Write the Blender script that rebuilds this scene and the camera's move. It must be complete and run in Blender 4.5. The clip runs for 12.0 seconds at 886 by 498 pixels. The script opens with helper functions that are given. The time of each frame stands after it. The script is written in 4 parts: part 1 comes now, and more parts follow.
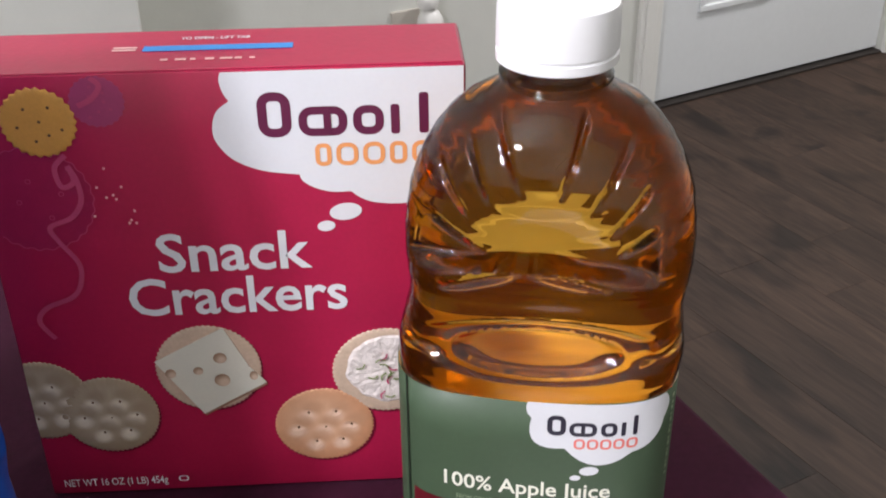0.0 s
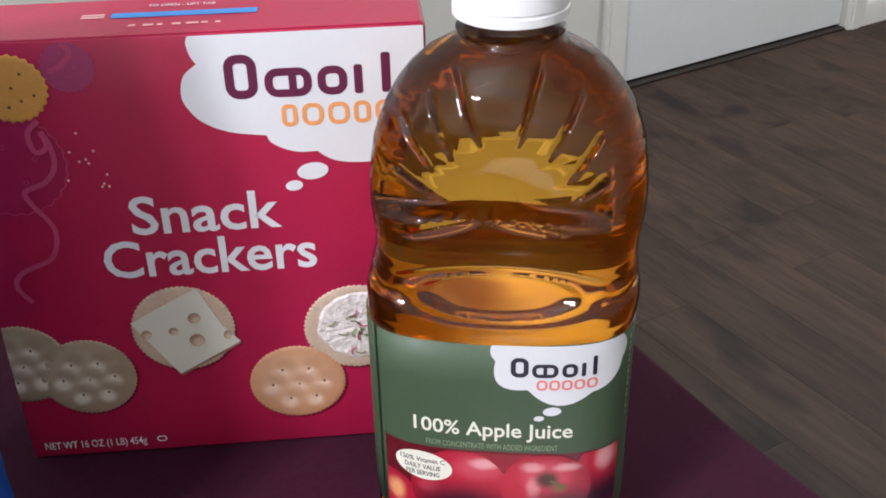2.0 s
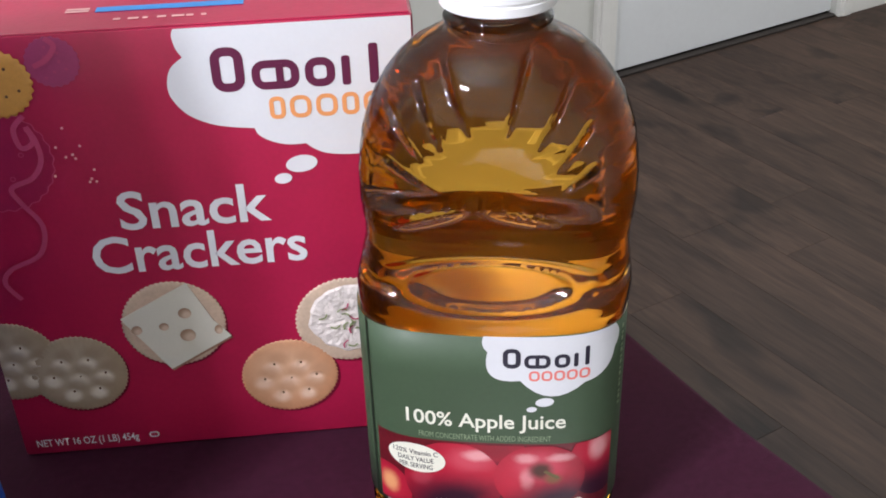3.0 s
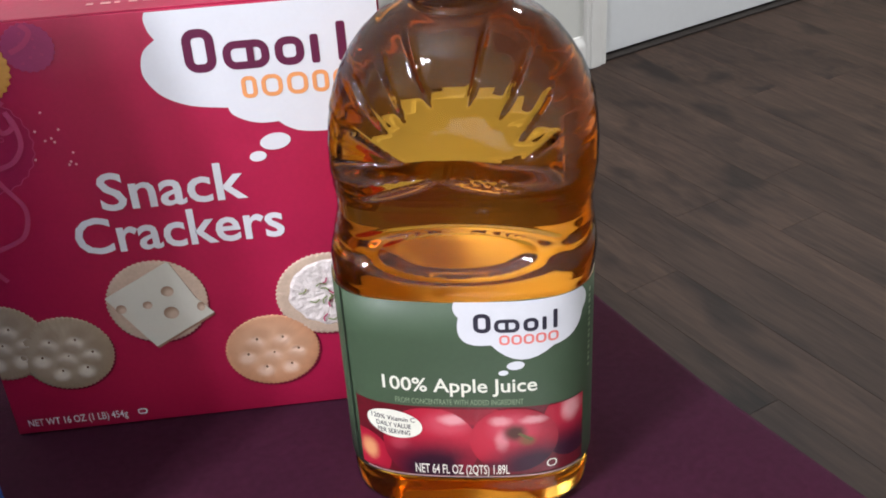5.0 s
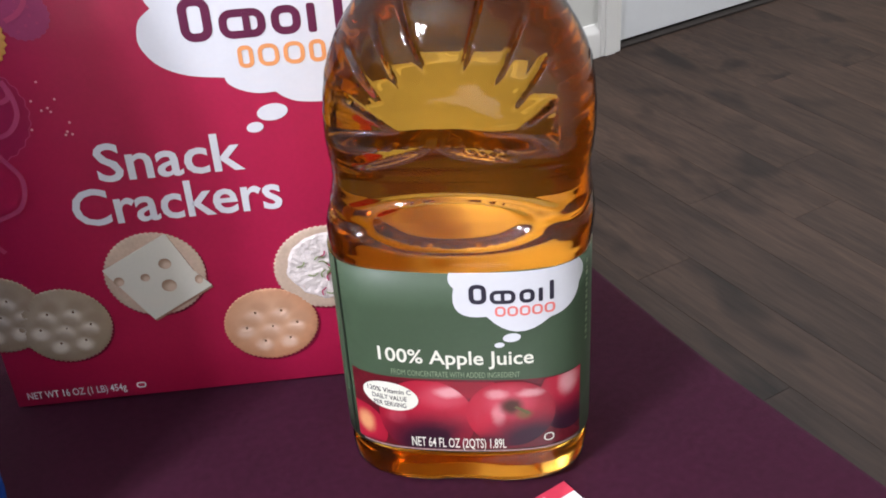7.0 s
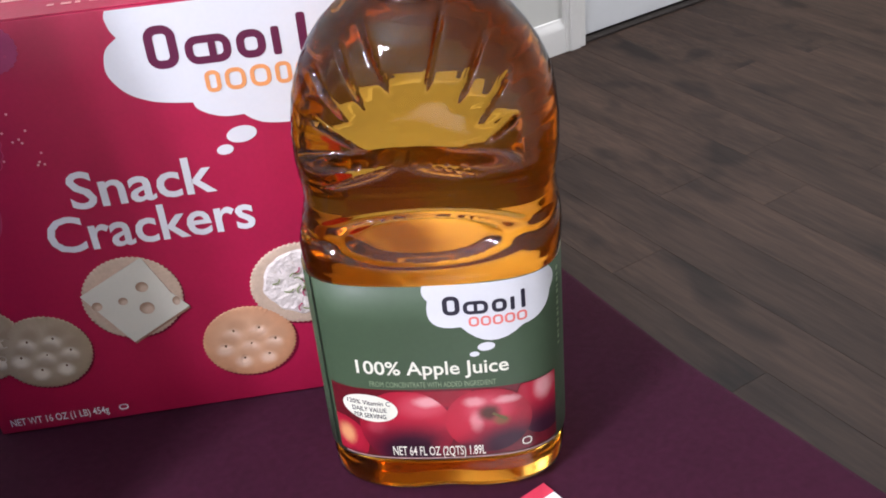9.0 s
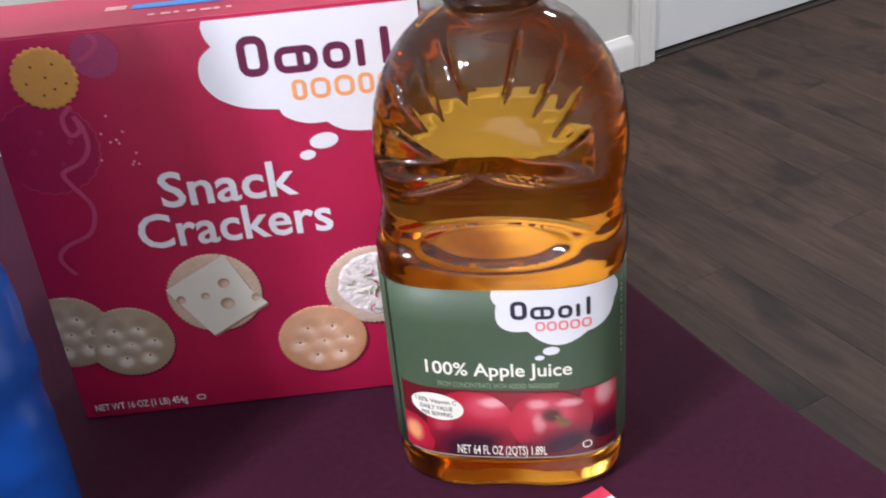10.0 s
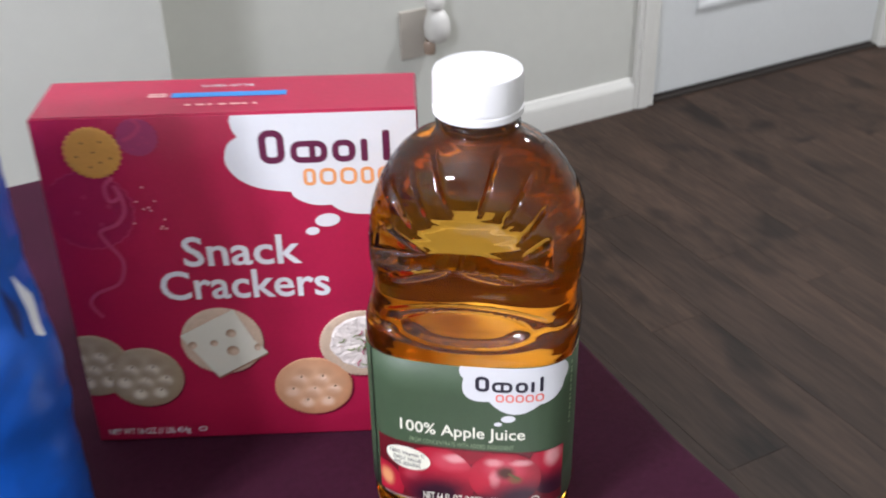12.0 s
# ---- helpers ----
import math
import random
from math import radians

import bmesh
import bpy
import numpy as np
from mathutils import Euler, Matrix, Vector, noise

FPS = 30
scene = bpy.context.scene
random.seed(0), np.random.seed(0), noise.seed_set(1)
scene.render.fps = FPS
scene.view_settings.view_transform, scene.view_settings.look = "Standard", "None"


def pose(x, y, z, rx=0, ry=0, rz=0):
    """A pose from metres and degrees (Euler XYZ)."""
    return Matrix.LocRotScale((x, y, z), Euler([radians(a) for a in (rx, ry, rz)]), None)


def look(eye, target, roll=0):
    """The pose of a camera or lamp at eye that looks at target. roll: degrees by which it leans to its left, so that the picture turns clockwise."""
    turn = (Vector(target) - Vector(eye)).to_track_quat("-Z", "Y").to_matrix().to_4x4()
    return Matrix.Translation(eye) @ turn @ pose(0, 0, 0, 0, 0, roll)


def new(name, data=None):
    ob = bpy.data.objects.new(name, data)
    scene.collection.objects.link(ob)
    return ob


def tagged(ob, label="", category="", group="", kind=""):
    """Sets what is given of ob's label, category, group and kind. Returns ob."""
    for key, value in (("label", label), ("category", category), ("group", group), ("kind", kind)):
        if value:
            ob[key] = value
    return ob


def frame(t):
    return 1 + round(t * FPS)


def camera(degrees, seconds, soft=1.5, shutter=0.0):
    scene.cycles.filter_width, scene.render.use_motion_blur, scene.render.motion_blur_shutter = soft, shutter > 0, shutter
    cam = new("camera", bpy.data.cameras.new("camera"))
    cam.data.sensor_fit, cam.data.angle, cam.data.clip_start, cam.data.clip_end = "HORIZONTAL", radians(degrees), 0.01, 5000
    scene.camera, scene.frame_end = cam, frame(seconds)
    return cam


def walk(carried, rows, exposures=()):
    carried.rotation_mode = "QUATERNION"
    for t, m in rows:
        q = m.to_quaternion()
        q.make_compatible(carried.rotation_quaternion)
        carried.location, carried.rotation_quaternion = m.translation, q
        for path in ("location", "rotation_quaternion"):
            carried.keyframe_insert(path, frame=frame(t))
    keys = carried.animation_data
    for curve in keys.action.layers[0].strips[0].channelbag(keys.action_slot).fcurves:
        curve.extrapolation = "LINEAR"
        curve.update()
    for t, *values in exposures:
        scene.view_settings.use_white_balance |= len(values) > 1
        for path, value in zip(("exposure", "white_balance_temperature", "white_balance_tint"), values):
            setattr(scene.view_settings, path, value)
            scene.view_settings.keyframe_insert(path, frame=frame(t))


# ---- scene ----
cam = camera(44.0, 12.0, 1.8, 0.5)
PATH = [
    (0, (0.179, -0.43, 1.14), (0.263, 1.294, 0.129), -0.7),
    (0.5, (0.175, -0.434, 1.134), (0.29, 1.279, 0.108), -1.2),
    (1, (0.178, -0.453, 1.137), (0.315, 1.268, 0.126), -0.7),
    (1.5, (0.183, -0.453, 1.137), (0.312, 1.265, 0.122), -1.2),
    (2, (0.182, -0.453, 1.135), (0.31, 1.258, 0.108), -1.3),
    (2.5, (0.183, -0.45, 1.134), (0.316, 1.256, 0.1), -1.7),
    (4.5, (0.19, -0.463, 1.133), (0.333, 1.23, 0.077), -2.0),
    (5, (0.196, -0.468, 1.133), (0.327, 1.225, 0.075), -3.5),
    (5.5, (0.192, -0.472, 1.134), (0.323, 1.221, 0.076), -3.9),
    (6, (0.192, -0.471, 1.128), (0.305, 1.212, 0.054), -4.2),
    (6.5, (0.193, -0.472, 1.129), (0.324, 1.214, 0.061), -4.3),
    (7, (0.204, -0.47, 1.123), (0.304, 1.217, 0.053), -3.8),
    (9, (0.206, -0.475, 1.134), (0.349, 1.204, 0.057), -5.5),
    (9.5, (0.211, -0.479, 1.125), (0.244, 1.213, 0.06), -6.8),
    (10, (0.2, -0.494, 1.144), (0.236, 1.207, 0.093), -5.5),
    (10.5, (0.195, -0.491, 1.149), (0.206, 1.159, 0.019), -5.1),
    (11, (0.2, -0.475, 1.153), (0.264, 1.155, -0.004), -4.7),
    (11.5, (0.202, -0.443, 1.168), (0.299, 1.208, 0.043), -4.4),
    (12, (0.208, -0.548, 1.2195), (0.254, 1.1615, 0.182), -1.15),
]
EXPOSURE = [(0, -0.06, 6650, 12), (1.5, -0.08, 6550, 11), (2.5, -0.06, 6470, 11), (4.5, 0.04, 6420, 11), (7, 0.11, 6370, 13), (10.5, 0.11, 6300, 16), (11.2, 0.10, 6300, 15), (12, 0.06, 6370, 11)]
walk(cam, [(t, look(eye, target, roll)) for t, eye, target, roll in PATH], EXPOSURE)

# ---------------------------------------------------------------- light and exposure
world = bpy.data.worlds.new("world")
scene.world = world
world.use_nodes = True
world.node_tree.nodes["Background"].inputs[0].default_value = (0.75, 0.85, 1.0, 1)
world.node_tree.nodes["Background"].inputs[1].default_value = 0.1

ROOM = 26.0                       # the room is turned by this many degrees
CR, SR = math.cos(radians(ROOM)), math.sin(radians(ROOM))
TOP = 0.75                        # height of the cloth on the table
WALL = 1.595                      # far wall, in the room's own axes


def room(u, v, z=0.0):
    return Vector((u * CR - v * SR, u * SR + v * CR, z))


ROOM_M = pose(0, 0, 0, 0, 0, ROOM)


def area(name, m, sx, sy, watts, colour):
    d = bpy.data.lights.new(name, "AREA")
    d.shape, d.size, d.size_y, d.energy, d.color = "RECTANGLE", sx, sy, watts, colour
    ob = new(name, d)
    ob.matrix_world = m
    return ob


def bulb(name, place, watts, colour, radius):
    d = bpy.data.lights.new(name, "POINT")
    d.energy, d.color, d.shadow_soft_size = watts, colour, radius
    ob = new(name, d)
    ob.location = place
    return ob


LAMP = Vector((-0.52, -0.76, 1.72))   # key light front left of the table; its lamp is assumed, out of view
for k in range(3):
    a = radians(90 + 120 * k)
    bulb("key_light", LAMP + Vector((0.09 * math.cos(a), 0.09 * math.sin(a), 0)), 25.0, (0.945, 0.95, 1.05), 0.05)
FAR_FILL = Vector((1.54, 1.86, 2.36))   # fill light added to lift the far wall and floor
far = area("far_fill_light", look(FAR_FILL, FAR_FILL - Vector((0, 0, 1))), 0.26, 0.26, 37.0, (0.98, 0.97, 1.0))
far.data.shape = "DISK"


# ---------------------------------------------------------------- materials
def nodes_of(name):
    m = bpy.data.materials.new(name)
    m.use_nodes = True
    t = m.node_tree
    return m, t, t.nodes["Principled BSDF"]


def paint(name, colour, rough=0.6, vary=0.06, scale=40.0, bump=0.0, bump_scale=200.0, metal=0.0, coat=0.0, fine=0.5, per_object=0.0):
    """A surface with variation at two scales and a fine relief."""
    m, t, b = nodes_of(name)
    N, Lk = t.nodes, t.links
    co = N.new("ShaderNodeTexCoord")
    big, small = N.new("ShaderNodeTexNoise"), N.new("ShaderNodeTexNoise")
    big.inputs["Scale"].default_value, big.inputs["Detail"].default_value = scale, 4
    small.inputs["Scale"].default_value, small.inputs["Detail"].default_value = scale * 9, 3
    Lk.new(co.outputs["Object"], big.inputs["Vector"])
    Lk.new(co.outputs["Object"], small.inputs["Vector"])
    mix = N.new("ShaderNodeMix")
    mix.data_type = "FLOAT"
    mix.inputs[0].default_value = fine
    Lk.new(big.outputs["Fac"], mix.inputs[2])
    Lk.new(small.outputs["Fac"], mix.inputs[3])
    ramp = N.new("ShaderNodeValToRGB")
    ramp.color_ramp.elements[0].position, ramp.color_ramp.elements[1].position = 0.3, 0.7
    ramp.color_ramp.elements[0].color = (*[max(0, c * (1 - vary)) for c in colour], 1)
    ramp.color_ramp.elements[1].color = (*[min(1, c * (1 + vary)) for c in colour], 1)
    Lk.new(mix.outputs[0], ramp.inputs[0])
    out = ramp.outputs[0]
    if per_object:
        info, hsv = N.new("ShaderNodeObjectInfo"), N.new("ShaderNodeHueSaturation")
        rng = N.new("ShaderNodeMapRange")
        rng.inputs[3].default_value, rng.inputs[4].default_value = 1 - per_object, 1 + per_object
        Lk.new(info.outputs["Random"], rng.inputs[0])
        Lk.new(rng.outputs[0], hsv.inputs["Value"])
        Lk.new(out, hsv.inputs["Color"])
        out = hsv.outputs[0]
    Lk.new(out, b.inputs["Base Color"])
    b.inputs["Roughness"].default_value = rough
    b.inputs["Metallic"].default_value = metal
    b.inputs["Coat Weight"].default_value = coat
    b.inputs["Coat Roughness"].default_value = 0.25
    if bump:
        bt, bp = N.new("ShaderNodeTexNoise"), N.new("ShaderNodeBump")
        bt.inputs["Scale"].default_value, bt.inputs["Detail"].default_value = bump_scale, 4
        bp.inputs["Strength"].default_value, bp.inputs["Distance"].default_value = bump, 0.002
        Lk.new(co.outputs["Object"], bt.inputs["Vector"])
        Lk.new(bt.outputs["Fac"], bp.inputs["Height"])
        Lk.new(bp.outputs[0], b.inputs["Normal"])
    return m


def wood_floor():
    """Dark brown laminate with long grain, knots and a shade of its own for each board."""
    m, t, b = nodes_of("laminate")
    N, Lk = t.nodes, t.links
    co, info = N.new("ShaderNodeTexCoord"), N.new("ShaderNodeObjectInfo")
    shift = N.new("ShaderNodeVectorMath")
    shift.operation = "MULTIPLY_ADD"
    Lk.new(info.outputs["Random"], shift.inputs[0])
    shift.inputs[1].default_value = (37, 53, 11)
    Lk.new(co.outputs["Object"], shift.inputs[2])
    stretch = N.new("ShaderNodeMapping")
    stretch.inputs["Scale"].default_value = (1.0, 0.11, 1.0)
    Lk.new(shift.outputs[0], stretch.inputs[0])
    grain, broad, knot = (N.new("ShaderNodeTexNoise") for _ in range(3))
    for n, s, d in ((grain, 90, 6), (broad, 16, 3)):
        n.inputs["Scale"].default_value, n.inputs["Detail"].default_value = s, d
        n.inputs["Distortion"].default_value = 0.6
        Lk.new(stretch.outputs[0], n.inputs["Vector"])
    wide = N.new("ShaderNodeMapping")
    wide.inputs["Scale"].default_value = (1.0, 0.42, 1.0)
    Lk.new(shift.outputs[0], wide.inputs[0])
    knot.inputs["Scale"].default_value, knot.inputs["Detail"].default_value = 9, 2
    Lk.new(wide.outputs[0], knot.inputs["Vector"])
    mix = N.new("ShaderNodeMix")
    mix.data_type = "FLOAT"
    mix.inputs[0].default_value = 0.55
    Lk.new(grain.outputs["Fac"], mix.inputs[2])
    Lk.new(broad.outputs["Fac"], mix.inputs[3])
    ramp = N.new("ShaderNodeValToRGB")
    ramp.color_ramp.elements[0].position, ramp.color_ramp.elements[1].position = 0.34, 0.68
    ramp.color_ramp.elements[0].color = (0.0265, 0.0152, 0.0104, 1)
    ramp.color_ramp.elements[1].color = (0.0800, 0.0480, 0.0330, 1)
    mid = ramp.color_ramp.elements.new(0.5)
    mid.color = (0.0500, 0.0298, 0.0204, 1)
    Lk.new(mix.outputs[0], ramp.inputs[0])
    dark = N.new("ShaderNodeMapRange")
    dark.inputs[1].default_value, dark.inputs[2].default_value = 0.59, 0.71
    dark.inputs[3].default_value, dark.inputs[4].default_value = 1.0, 0.36
    Lk.new(knot.outputs["Fac"], dark.inputs[0])
    own = N.new("ShaderNodeMapRange")
    own.inputs[3].default_value, own.inputs[4].default_value = 0.66, 0.91
    Lk.new(info.outputs["Random"], own.inputs[0])
    mul = N.new("ShaderNodeMath")
    mul.operation = "MULTIPLY"
    Lk.new(dark.outputs[0], mul.inputs[0])
    Lk.new(own.outputs[0], mul.inputs[1])
    hsv = N.new("ShaderNodeHueSaturation")
    Lk.new(ramp.outputs[0], hsv.inputs["Color"])
    Lk.new(mul.outputs[0], hsv.inputs["Value"])
    Lk.new(hsv.outputs[0], b.inputs["Base Color"])
    b.inputs["Roughness"].default_value = 0.58
    b.inputs["Specular IOR Level"].default_value = 0.22
    bp = N.new("ShaderNodeBump")
    bp.inputs["Strength"].default_value, bp.inputs["Distance"].default_value = 0.25, 0.002
    Lk.new(grain.outputs["Fac"], bp.inputs["Height"])
    Lk.new(bp.outputs[0], b.inputs["Normal"])
    return m


def cloth_material():
    """Burgundy woven cloth: fine threads two ways, a soft sheen and faint blotches."""
    m, t, b = nodes_of("burgundy_cloth")
    N, Lk = t.nodes, t.links
    co = N.new("ShaderNodeTexCoord")
    waves = []
    for axis in ("X", "Y"):
        w = N.new("ShaderNodeTexWave")
        w.bands_direction = axis
        w.inputs["Scale"].default_value, w.inputs["Distortion"].default_value = 420, 1.5
        w.inputs["Detail"].default_value = 2
        Lk.new(co.outputs["Object"], w.inputs["Vector"])
        waves.append(w)
    add = N.new("ShaderNodeMath")
    Lk.new(waves[0].outputs["Fac"], add.inputs[0])
    Lk.new(waves[1].outputs["Fac"], add.inputs[1])
    blot, nz = N.new("ShaderNodeTexNoise"), N.new("ShaderNodeTexNoise")
    blot.inputs["Scale"].default_value, nz.inputs["Scale"].default_value = 14, 240
    Lk.new(co.outputs["Object"], blot.inputs["Vector"])
    Lk.new(co.outputs["Object"], nz.inputs["Vector"])
    mix = N.new("ShaderNodeMix")
    mix.data_type = "FLOAT"
    mix.inputs[0].default_value = 0.5
    Lk.new(blot.outputs["Fac"], mix.inputs[2])
    Lk.new(nz.outputs["Fac"], mix.inputs[3])
    ramp = N.new("ShaderNodeValToRGB")
    ramp.color_ramp.elements[0].position, ramp.color_ramp.elements[1].position = 0.3, 0.72
    ramp.color_ramp.elements[0].color = (0.028, 0.0032, 0.0130, 1)
    ramp.color_ramp.elements[1].color = (0.052, 0.0066, 0.0245, 1)
    Lk.new(mix.outputs[0], ramp.inputs[0])
    Lk.new(ramp.outputs[0], b.inputs["Base Color"])
    b.inputs["Roughness"].default_value = 0.9
    b.inputs["Specular IOR Level"].default_value = 0.15
    b.inputs["Sheen Weight"].default_value = 0.06
    b.inputs["Sheen Roughness"].default_value = 0.5
    b.inputs["Sheen Tint"].default_value = (0.7, 0.35, 0.5, 1)
    bp = N.new("ShaderNodeBump")
    bp.inputs["Strength"].default_value, bp.inputs["Distance"].default_value = 0.35, 0.0006
    Lk.new(add.outputs[0], bp.inputs["Height"])
    Lk.new(bp.outputs[0], b.inputs["Normal"])
    return m


def clear_plastic():
    """Thin clear bottle wall: see-through, with the gloss of plastic."""
    m = bpy.data.materials.new("clear_plastic")
    m.use_nodes = True
    t = m.node_tree
    N, Lk = t.nodes, t.links
    N.remove(N["Principled BSDF"])
    tr, gl, mx, fr = N.new("ShaderNodeBsdfTransparent"), N.new("ShaderNodeBsdfGlossy"), N.new("ShaderNodeMixShader"), N.new("ShaderNodeFresnel")
    tr.inputs[0].default_value = (0.97, 0.96, 0.94, 1)
    gl.inputs["Roughness"].default_value = 0.05
    fr.inputs[0].default_value = 1.40
    Lk.new(fr.outputs[0], mx.inputs[0])
    Lk.new(tr.outputs[0], mx.inputs[1])
    Lk.new(gl.outputs[0], mx.inputs[2])
    Lk.new(mx.outputs[0], N["Material Output"].inputs["Surface"])
    return m


def juice_material():
    """Clear amber juice; a small translucent share stands in for light glowing inside it."""
    m = bpy.data.materials.new("apple_juice")
    m.use_nodes = True
    t = m.node_tree
    N, Lk = t.nodes, t.links
    N.remove(N["Principled BSDF"])
    rf, gl, fr = N.new("ShaderNodeBsdfRefraction"), N.new("ShaderNodeBsdfGlossy"), N.new("ShaderNodeFresnel")
    tr, mx, wet = N.new("ShaderNodeBsdfTranslucent"), N.new("ShaderNodeMixShader"), N.new("ShaderNodeMixShader")
    rf.inputs["Color"].default_value = (0.99, 0.755, 0.290, 1)
    rf.inputs["Roughness"].default_value, rf.inputs["IOR"].default_value = 0.0, 1.34
    gl.inputs["Color"].default_value = (0.97, 0.95, 0.90, 1)
    gl.inputs["Roughness"].default_value = 0.0
    fr.inputs["IOR"].default_value = 1.34
    tr.inputs[0].default_value = (1.0, 0.36, 0.035, 1)
    mx.inputs[0].default_value = 0.035
    Lk.new(rf.outputs[0], mx.inputs[1])
    Lk.new(tr.outputs[0], mx.inputs[2])
    Lk.new(fr.outputs[0], wet.inputs[0])
    Lk.new(mx.outputs[0], wet.inputs[1])
    Lk.new(gl.outputs[0], wet.inputs[2])
    Lk.new(wet.outputs[0], N["Material Output"].inputs["Surface"])
    return m


CARD_RED = paint("red_card", (0.41, 0.010, 0.058), 0.38, 0.08, 45, 0.05, 300, coat=0.15)
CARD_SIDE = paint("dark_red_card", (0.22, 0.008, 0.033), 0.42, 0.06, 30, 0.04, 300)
CARD_WHITE = paint("white_print", (0.70, 0.71, 0.74), 0.4, 0.02, 60)
PURPLE = paint("plum_print", (0.115, 0.012, 0.050), 0.4, 0.05, 60)
ORANGE = paint("orange_print", (0.80, 0.33, 0.12), 0.4, 0.04, 60)
BLUE_BAR = paint("blue_print", (0.035, 0.25, 0.62), 0.4, 0.05, 60)
# paled along with the shaded crackers on the box's left
CRACKER = paint("cracker_print", (0.58, 0.43, 0.32), 0.5, 0.13, 60, 0.15, 700)
CRACKER_GOLD = paint("gold_cracker_print", (0.62, 0.30, 0.06), 0.45, 0.08, 120)
CRUMB_DARK = paint("dark_dimple_print", (0.13, 0.06, 0.025), 0.6, 0.1, 90)
SHADOW_INK = paint("red_shadow_print", (0.19, 0.006, 0.030), 0.4, 0.08, 120)
CHEESE_SHADOW = paint("brown_shadow_print", (0.30, 0.17, 0.11), 0.45, 0.1, 120)
CHEESE = paint("cheese_print", (0.68, 0.66, 0.57), 0.42, 0.03, 60)
CREAM = paint("cream_cheese_print", (0.78, 0.70, 0.66), 0.5, 0.14, 160, 0.8, 260)
HERB = paint("herb_print", (0.25, 0.30, 0.12), 0.6, 0.3, 300)
PINK = paint("pink_line_print", (0.48, 0.060, 0.14), 0.4, 0.05, 60)
MAUVE = paint("mauve_print", (0.36, 0.045, 0.13), 0.4, 0.08, 120)
MAUVE_DEEP = paint("deep_mauve_print", (0.345, 0.010, 0.062), 0.4, 0.08, 120)
DOT = paint("pale_dot_print", (0.74, 0.42, 0.40), 0.4, 0.05, 120)
GREEN = paint("green_label", (0.052, 0.088, 0.047), 0.55, 0.05, 50, coat=0.03)
GREEN_TEXT = paint("pale_green_print", (0.25, 0.33, 0.20), 0.4, 0.04, 60)
FOLD_SHADE = paint("green_fold_shade", (0.014, 0.024, 0.014), 0.5, 0.1, 60)
PINK_STRIP = paint("pale_pink_strip", (0.42, 0.26, 0.24), 0.45, 0.3, 90)
INK = paint("dark_ink", (0.022, 0.020, 0.035), 0.4, 0.04, 60)
CORAL = paint("coral_print", (0.78, 0.20, 0.17), 0.4, 0.04, 60)
CREAM_TEXT = paint("cream_text_print", (0.80, 0.80, 0.68), 0.4, 0.03, 60)
APPLE_DARK = paint("dark_apple_print", (0.12, 0.008, 0.014), 0.36, 0.25, 60, coat=0.2)
LEAF = paint("stem_print", (0.12, 0.10, 0.035), 0.4, 0.2, 200)
CAP_WHITE = paint("white_cap_plastic", (0.83, 0.83, 0.84), 0.32, 0.01, 60)
BAG_BLUE = paint("blue_film", (0.003, 0.082, 0.43), 0.30, 0.10, 16, 0.12, 90, coat=0.2)
BAG_WHITE = paint("white_film", (0.72, 0.75, 0.80), 0.32, 0.05, 40, 0.1, 120)
BAG_GOLD = paint("gold_film", (0.66, 0.45, 0.12), 0.4, 0.08, 60)
BAG_NAVY = paint("navy_film", (0.012, 0.02, 0.10), 0.35, 0.08, 60)
PAPER = paint("white_paper", (0.82, 0.82, 0.84), 0.7, 0.02, 80, 0.05, 500)
PAPER_RED = paint("red_paper_band", (0.62, 0.035, 0.085), 0.6, 0.05, 80)
PAPER_PINK = paint("pink_paper_band", (0.78, 0.42, 0.46), 0.6, 0.05, 80)
PAPER_INK = paint("grey_paper_print", (0.36, 0.38, 0.46), 0.7, 0.1, 200)
PAPER_BLUE = paint("pale_blue_paper_print", (0.60, 0.68, 0.80), 0.7, 0.05, 200)
WALL_PAINT = paint("wall_paint", (0.72, 0.73, 0.68), 0.75, 0.025, 3, 0.12, 160)
TRIM_PAINT = paint("trim_paint", (0.84, 0.84, 0.80), 0.42, 0.02, 8, 0.05, 120)
DOOR_PAINT = paint("door_paint", (0.80, 0.83, 0.84), 0.45, 0.02, 6, 0.05, 150)
CEILING_PAINT = paint("ceiling_paint", (0.78, 0.77, 0.74), 0.9, 0.02, 4, 0.2, 120)
TABLE_WOOD = paint("dark_table_wood", (0.10, 0.05, 0.03), 0.4, 0.25, 14, 0.1, 90)
GAP = paint("joint_and_door_shade", (0.02, 0.015, 0.012), 0.9, 0.2, 20)
METAL = paint("brushed_metal", (0.60, 0.58, 0.54), 0.35, 0.05, 80, metal=1.0)
PLUG_WHITE = paint("white_plug_plastic", (0.78, 0.77, 0.74), 0.35, 0.02, 60)
PLATE_BEIGE = paint("beige_plate_plastic", (0.56, 0.52, 0.46), 0.4, 0.03, 60)
PLUG_OIL = paint("amber_oil", (0.40, 0.30, 0.24), 0.15, 0.05, 60)
FLOOR_WOOD, CLOTH, CLEAR, JUICE = wood_floor(), cloth_material(), clear_plastic(), juice_material()


# ---------------------------------------------------------------- building helpers
def link_mesh(name, bm, material, smooth=None):
    me = bpy.data.meshes.new(name)
    bm.normal_update()
    bm.to_mesh(me)
    bm.free()
    me.materials.append(material)
    if smooth is not None:
        for p in me.polygons:
            p.use_smooth = True
        me.set_sharp_from_angle(angle=radians(smooth))
    return new(name, me)


def part(name, bm, material, parent=None, label="", smooth=None):
    ob = link_mesh(name, bm, material, smooth)
    ob.parent = parent
    if label:
        ob["label"] = label
    return ob


